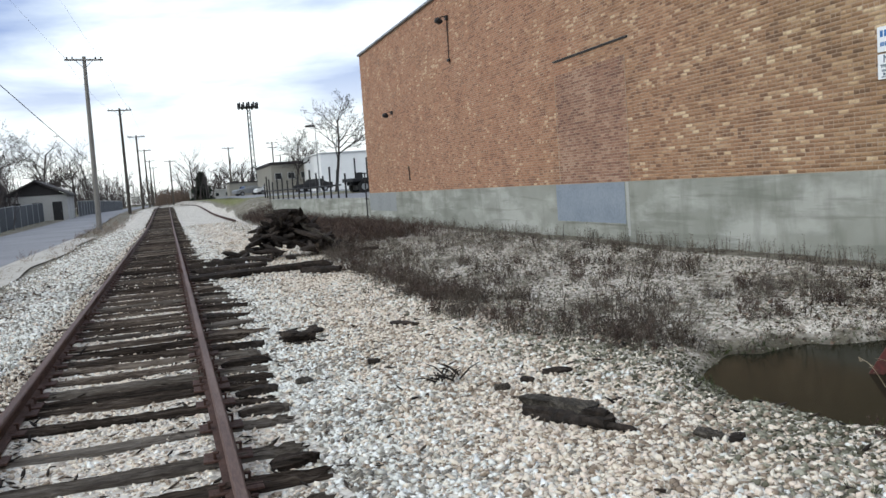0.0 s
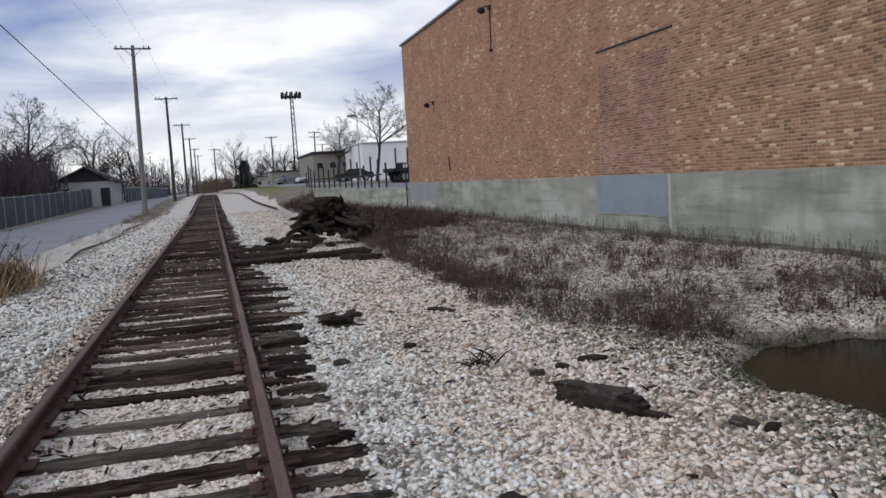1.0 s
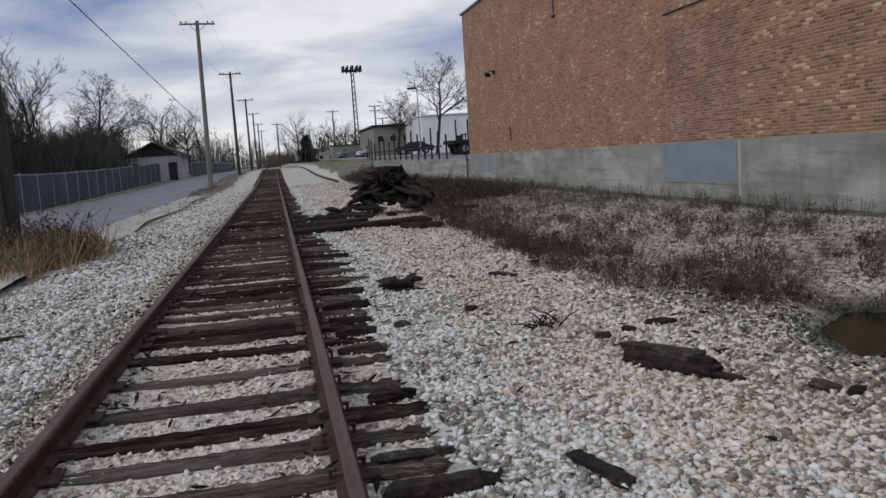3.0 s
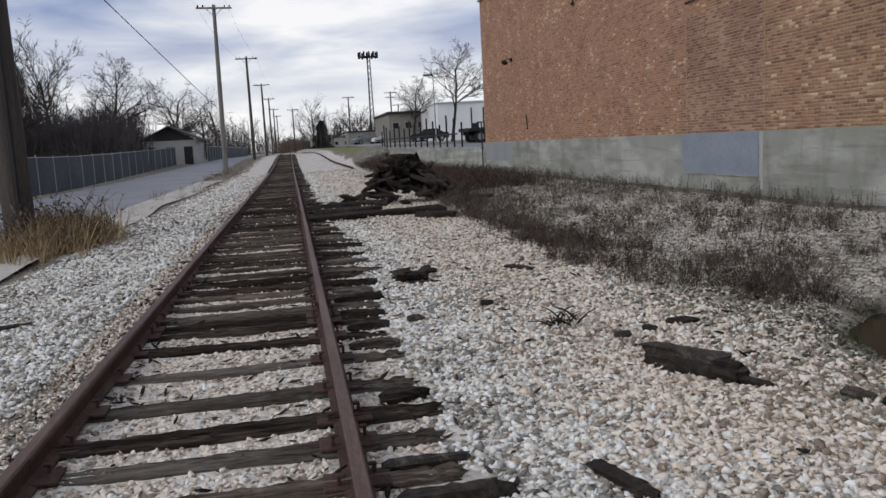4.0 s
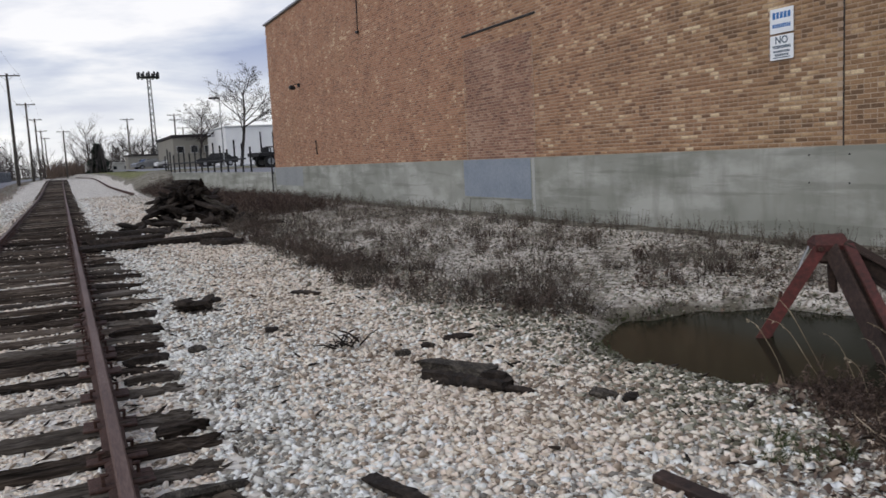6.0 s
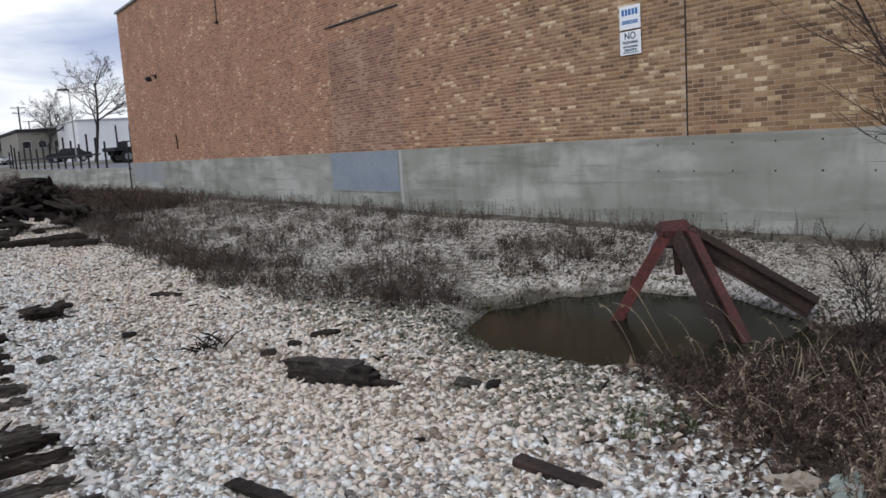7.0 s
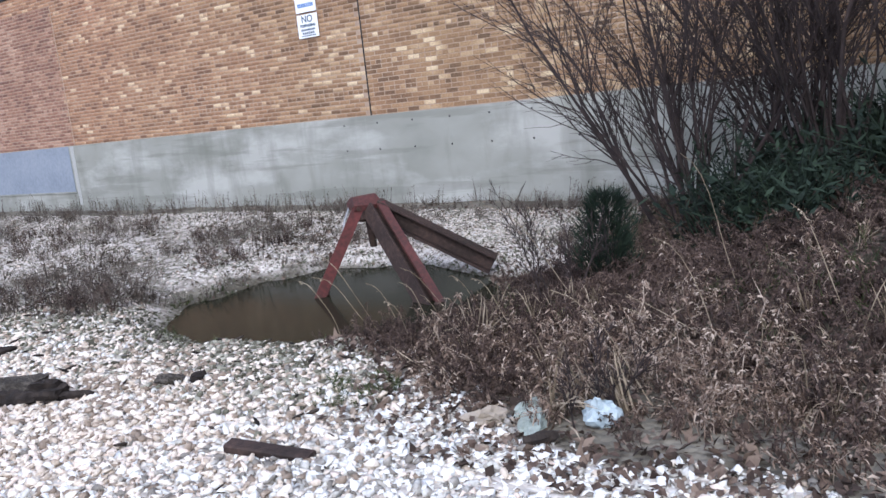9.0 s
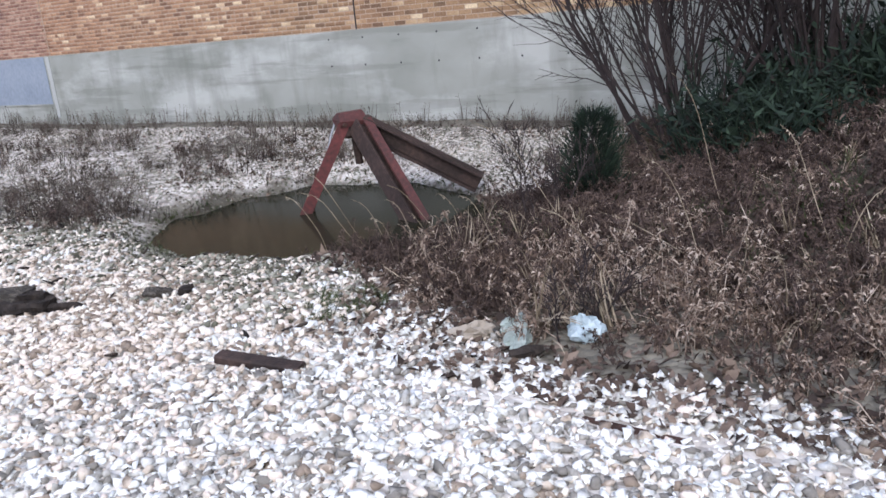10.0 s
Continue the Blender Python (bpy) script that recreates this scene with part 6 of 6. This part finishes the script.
def car(x, y, z, rz, mats, label):
    o = empty("parked_car", pose(x, y, z, 0, 0, rz), label, "car", "parked cars")
    side = [(-2.2, 0.35), (2.2, 0.35), (2.25, 0.75), (1.9, 0.92), (1.05, 0.98), (0.55, 1.42), (-0.9, 1.46), (-1.6, 1.02), (-2.2, 0.95)]
    b3 = Build()
    n = len(side)
    vs = [(px, s * (0.85 if pz < 1.1 else 0.68), pz) for s in (-1, 1) for px, pz in side]
    b3.add(vs, [(i, (i + 1) % n, n + (i + 1) % n, n + i) for i in range(n)] + [tuple(reversed(range(n))), tuple(range(n, 2 * n))])
    part("body", b3, mats, o)
    for s in (-1, 1):
        part("window", Build().add([(0.95, s * 0.80, 1.02), (0.5, s * 0.705, 1.38), (-0.85, s * 0.70, 1.40), (-1.4, s * 0.81, 1.04)], [(0, 1, 2, 3)]), GLASSD, o)
        for px in (-1.35, 1.35):
            w = part("wheel", Build().tube([(px, s * 0.72, 0.33), (px, s * 0.90, 0.33)], 0.33, 16), TYRE, o)
            part("rim", Build().tube([(px, s * 0.76, 0.33), (px, s * 0.91, 0.33)], 0.2, 12), METALG, w)
    part("windscreen", Build().add([(1.08, -0.74, 1.0), (1.08, 0.74, 1.0), (0.58, 0.62, 1.43), (0.58, -0.62, 1.43)], [(0, 1, 2, 3)]), GLASSD, o)
    for s in (-1, 1):
        part("headlight", Build().cbox((2.2, s * 0.62, 0.7), (0.1, 0.34, 0.14), 0.03), METALG, o)


car(11.5, 121, 1.80, 200, METALG, "silver car in the car park")
car(14.4, 119, 1.80, 190, WHITEP, "white car in the car park")
car(18.0, 100, 1.72, 185, WHITEP, "white car in the car park")
car(16.0, 92, 1.68, 175, DARKM, "dark car in the car park")

# ---- trees ----


def tree_meshes(seed, height, kids, spread=0.75, limbs=4):
    rg6 = np.random.default_rng(seed)
    tr_, cr_ = Build(), Build()
    grow([tr_, tr_, cr_, cr_], (0, 0, -0.2), (rg6.normal(0, 0.04), rg6.normal(0, 0.04), 1), height * 0.72, height * 0.016, 0, rg6, ((7, 5, 3, 3, 3)[: len(kids) + 1], kids, 0.58, spread, 0.10, 0.06), 0.013)
    return tr_.mesh("trunk", BARK), cr_.mesh("crown", BARK)


TREES = [(tree_meshes(801, 10, (11, 8, 6, 3), 0.85), 10), (tree_meshes(802, 10, (9, 7, 6, 3), 0.6), 10), (tree_meshes(803, 10, (10, 7, 6, 3), 0.85), 10), (tree_meshes(804, 10, (9, 7, 6, 3), 0.7), 10)]


FAR_TREES = [(tree_meshes(821, 10, (10, 7, 4), 0.8), 10), (tree_meshes(822, 10, (9, 7, 4), 0.65), 10), (tree_meshes(823, 10, (11, 6, 4), 0.75), 10)]


def tree(k, x, y, h, z=None, label="leafless grey-brown tree with a spreading crown"):
    (t, c), h0 = FAR_TREES[k % 3] if y > 125 else TREES[k % len(TREES)]
    z = float(gz(x, y)) if z is None else z
    o = empty("bare_tree", pose(x, y, z, 0, 0, 77 * k) @ Matrix.Scale(1.15 * h / h0, 4), label, "tree", "bare trees")
    part("trunk", t, None, o)
    part("crown", c, None, o)


tree(0, -17.6, 85, 10.8)
tree(1, -23.5, 88, 11.5)
tree(2, -25.5, 74, 11.0)
tree(0, -22.5, 70, 9.0)
tree(2, -16.0, 122, 11.0)
tree(3, -20.5, 100, 8.0)
tree(1, -27.0, 95, 10.0)
tree(2, -13.0, 135, 10.0)
tree(0, -29.5, 82, 9.5)
tree(3, -24.0, 78, 8.5)
tree(0, 15.4, 76, 9.0, 1.5)
tree(0, 15.9, 104, 8.0, 1.7)
tree(3, 18.5, 112, 7.5, 1.7)
rg = np.random.default_rng(31)
for k in range(34):
    y = rg.uniform(130, 260)
    x = rg.uniform(-0.42, -0.075) * y
    tree(k, x, y, rg.uniform(7, 11))
for k in range(22):
    y = rg.uniform(260, 420)
    x = rg.uniform(-0.05, 0.22) * y
    tree(k + 1, x, y, rg.uniform(9, 14))
for k in range(12):
    y = rg.uniform(84, 125)
    tree(k, rg.uniform(-0.46, -0.29) * y, y, rg.uniform(8.5, 11.5))
for k in range(14):
    y = rg.uniform(250, 360)
    tree(k + 2, rg.uniform(-0.01, 0.17) * y, y, rg.uniform(10, 15))


def twig_template(seed):
    """A bare thicket: thin stems that fork into fine twigs."""
    rg5 = np.random.default_rng(seed)
    b = Build()
    for _ in range(7):
        a = rg5.uniform(0, 6.28)
        base = Vector((rg5.normal(0, 0.2), rg5.normal(0, 0.2), 0))
        top = base + Vector((math.cos(a) * rg5.uniform(0, 0.3), math.sin(a) * rg5.uniform(0, 0.3), rg5.uniform(0.6, 1.0)))
        b.tube([base, base.lerp(top, 0.5), top], [0.010, 0.007, 0.003], 3, False)
        for _ in range(16):
            p = base.lerp(top, rg5.uniform(0.2, 1.0))
            d = Vector((rg5.normal(), rg5.normal(), abs(rg5.normal()) + 0.6)).normalized() * rg5.uniform(0.1, 0.32)
            w = d.cross(Vector((rg5.normal(), rg5.normal(), rg5.normal()))).normalized() * rg5.uniform(0.003, 0.006)
            b.add([p - w, p + w, p + d], [(0, 1, 2)])
    return tri_mesh(b)


# grey-brown thicket bark, paled to put distance haze into its colour
HAZE = make_mat("haze_paled_thicket_bark", [(0.035, 0.030, 0.032), (0.065, 0.056, 0.056), (0.10, 0.088, 0.085)], 0.05, 0.4, 0.95, 0)
# far woods that close the view
FARW = [twig_template(900 + k) for k in range(6)]
pw = []
for _ in range(1500):
    y = rg.uniform(150, 620)
    x = rg.uniform(-0.75, 0.35) * y
    if -12 < x < 6 and y < 330 or (8 < x < 40 and y < 240):
        continue
    pw.append((x, y, float(gz(x, y)) - 0.2))
scatter("far_woods", FARW, np.array(pw), rg.uniform(4, 10, len(pw)), HAZE, "hazy belt of bare woods in the distance", "woods", 0.1, 33)
pw = []
for _ in range(1900):
    y = rg.uniform(75, 240)
    x = rg.uniform(-0.40, -0.16) * y - 2
    pw.append((x, y, float(gz(x, y)) - 0.1))
scatter("undergrowth", FARW, np.array(pw), rg.uniform(2.5, 7.5, len(pw)), HAZE, "dark bare undergrowth behind the fence", "undergrowth", 0.15, 34)
pw = [(rg.uniform(-3, 8), rg.uniform(200, 330), 0.8) for _ in range(160)]
scatter("track_end_brush", FARW, np.array(pw), rg.uniform(2.0, 5.0, len(pw)), LEAFB, "russet brush closing the far end of the track", "brush", 0.15, 35)
o = empty("far_conifer", pose(8.4, 205, 0.8), "dark green conifer among bare trees", "conifer")
part("trunk", Build().tube([(0, 0, 0), (0, 0, 7.8)], [0.25, 0.05], 6), BARK, o)
cb = Build()
for _ in range(4200):
    h = 7.6 * rg.uniform(0.0, 1.0) ** 1.2
    rr = (2.7 + 0.7 * math.sin(2.3 * h)) * (1 - h / 8.4) * rg.uniform(0.0, 1.0) ** 0.6
    a = rg.uniform(0, 6.28)
    pz = Vector((rr * math.cos(a), rr * math.sin(a), h))
    d = Vector((math.cos(a), math.sin(a), rg.uniform(-0.5, 0.2))).normalized() * rg.uniform(0.5, 1.0)
    w = d.cross(Vector((rg.normal(), rg.normal(), rg.normal()))).normalized() * 0.2
    cb.add([pz - w, pz + w, pz + d], [(0, 1, 2)])
part("needles", cb, CONIF, o)

# ---- brickwork ----
BH, COURSE = 0.056, 0.0677
rg = np.random.default_rng(77)
fv = np.array([(-1, -1), (1, -1), (1, 1), (-1, 1)], float) / 2
Y0, Y1 = -12.0, CORNER_Y
nc = int((ROOF_Z - BASE_TOP) / COURSE)
cy, cz, ww = [], [], []
for i in range(nc):
    z = BASE_TOP + 0.006 + COURSE * (i + 0.5)
    header = i % 6 == 5
    step = 0.1015 if header else 0.203
    ysr = np.arange(Y0 + (0.1015 if i % 2 else 0.0), Y1 - step * 0.5, step)
    cy.append(ysr + step / 2)
    cz.append(np.full(len(ysr), z))
    ww.append(np.full(len(ysr), step - 0.010))
cy, cz, ww = np.concatenate(cy), np.concatenate(cz), np.concatenate(ww)
lo_, hi_ = cy - ww / 2, cy + ww / 2
hi_ = np.where((cy < JOINT_Y) & (hi_ > JOINT_Y - 0.01), JOINT_Y - 0.01, hi_)
lo_ = np.where((cy >= JOINT_Y) & (lo_ < JOINT_Y + 0.01), JOINT_Y + 0.01, lo_)
cy, ww = (lo_ + hi_) / 2, hi_ - lo_
keep = ww > 0.02
keep &= ~((np.abs(cz - 4.60) < 0.025) & (cy > 16.05) & (cy < 19.65))
cy, cz, ww = cy[keep], cz[keep], ww[keep]
inpanel = (cy > PANEL[0]) & (cy < PANEL[1]) & (cz < PANEL[3])
single = (cy > 5.0) & (cy < 8.1) & (cz < BASE_TOP + 0.0677 * 17)


def brick_block(sel, xf):
    n = int(sel.sum())
    yy, zz, w = cy[sel], cz[sel], ww[sel]
    xf = xf + rg.uniform(-0.003, 0.003, n)
    c = 0.004
    v = np.zeros((n, 8, 3))
    for k in range(4):
        v[:, k, 0], v[:, k, 1], v[:, k, 2] = xf, yy + fv[k, 0] * (w - 2 * c), zz + fv[k, 1] * (BH - 2 * c)
        v[:, 4 + k, 0], v[:, 4 + k, 1], v[:, 4 + k, 2] = WALL_X + 0.052, yy + fv[k, 0] * w, zz + fv[k, 1] * BH
    f = np.array([(0, 3, 2, 1), (0, 1, 5, 4), (1, 2, 6, 5), (2, 3, 7, 6), (3, 0, 4, 7)])
    f = (f[None] + (np.arange(n) * 8)[:, None, None]).reshape(-1, 4)
    return v.reshape(-1, 3) - np.array([WALL_X, 0, 0]), f


PBRICK = make_mat("infill_brick", [(0.15, 0.08, 0.06), (0.22, 0.115, 0.082), (0.275, 0.148, 0.102), (0.38, 0.24, 0.17)], 0.8, 30, 0.9, 0.3, 60, rnd="island", rnd_amt=0.34)
v, f = brick_block(~inpanel & ~single, WALL_X + 0.0465)
o = part("brickwork", array_mesh("brickwork", v, f, BRICK), None, wb)
tagged(o, kind="stuff")
v, f = brick_block(inpanel & ~single, WALL_X + 0.047)
o = part("infill_brickwork", array_mesh("infill_brickwork", v, f, PBRICK), None, wb, "darker infill bricks of a closed doorway")
tagged(o, kind="stuff")
brick_data = {}
for y, z, w in zip(cy[single], cz[single], ww[single]):
    key = round(float(w), 3)
    if key not in brick_data:
        brick_data[key] = Build().cbox((0.009, 0, 0), (0.018, w, BH), 0.004).mesh("brick", BRICKO)
    ob = new("brick", brick_data[key])
    ob.parent = wb
    ob.location = (0.0465 + rg.uniform(-0.002, 0.002), y, z)
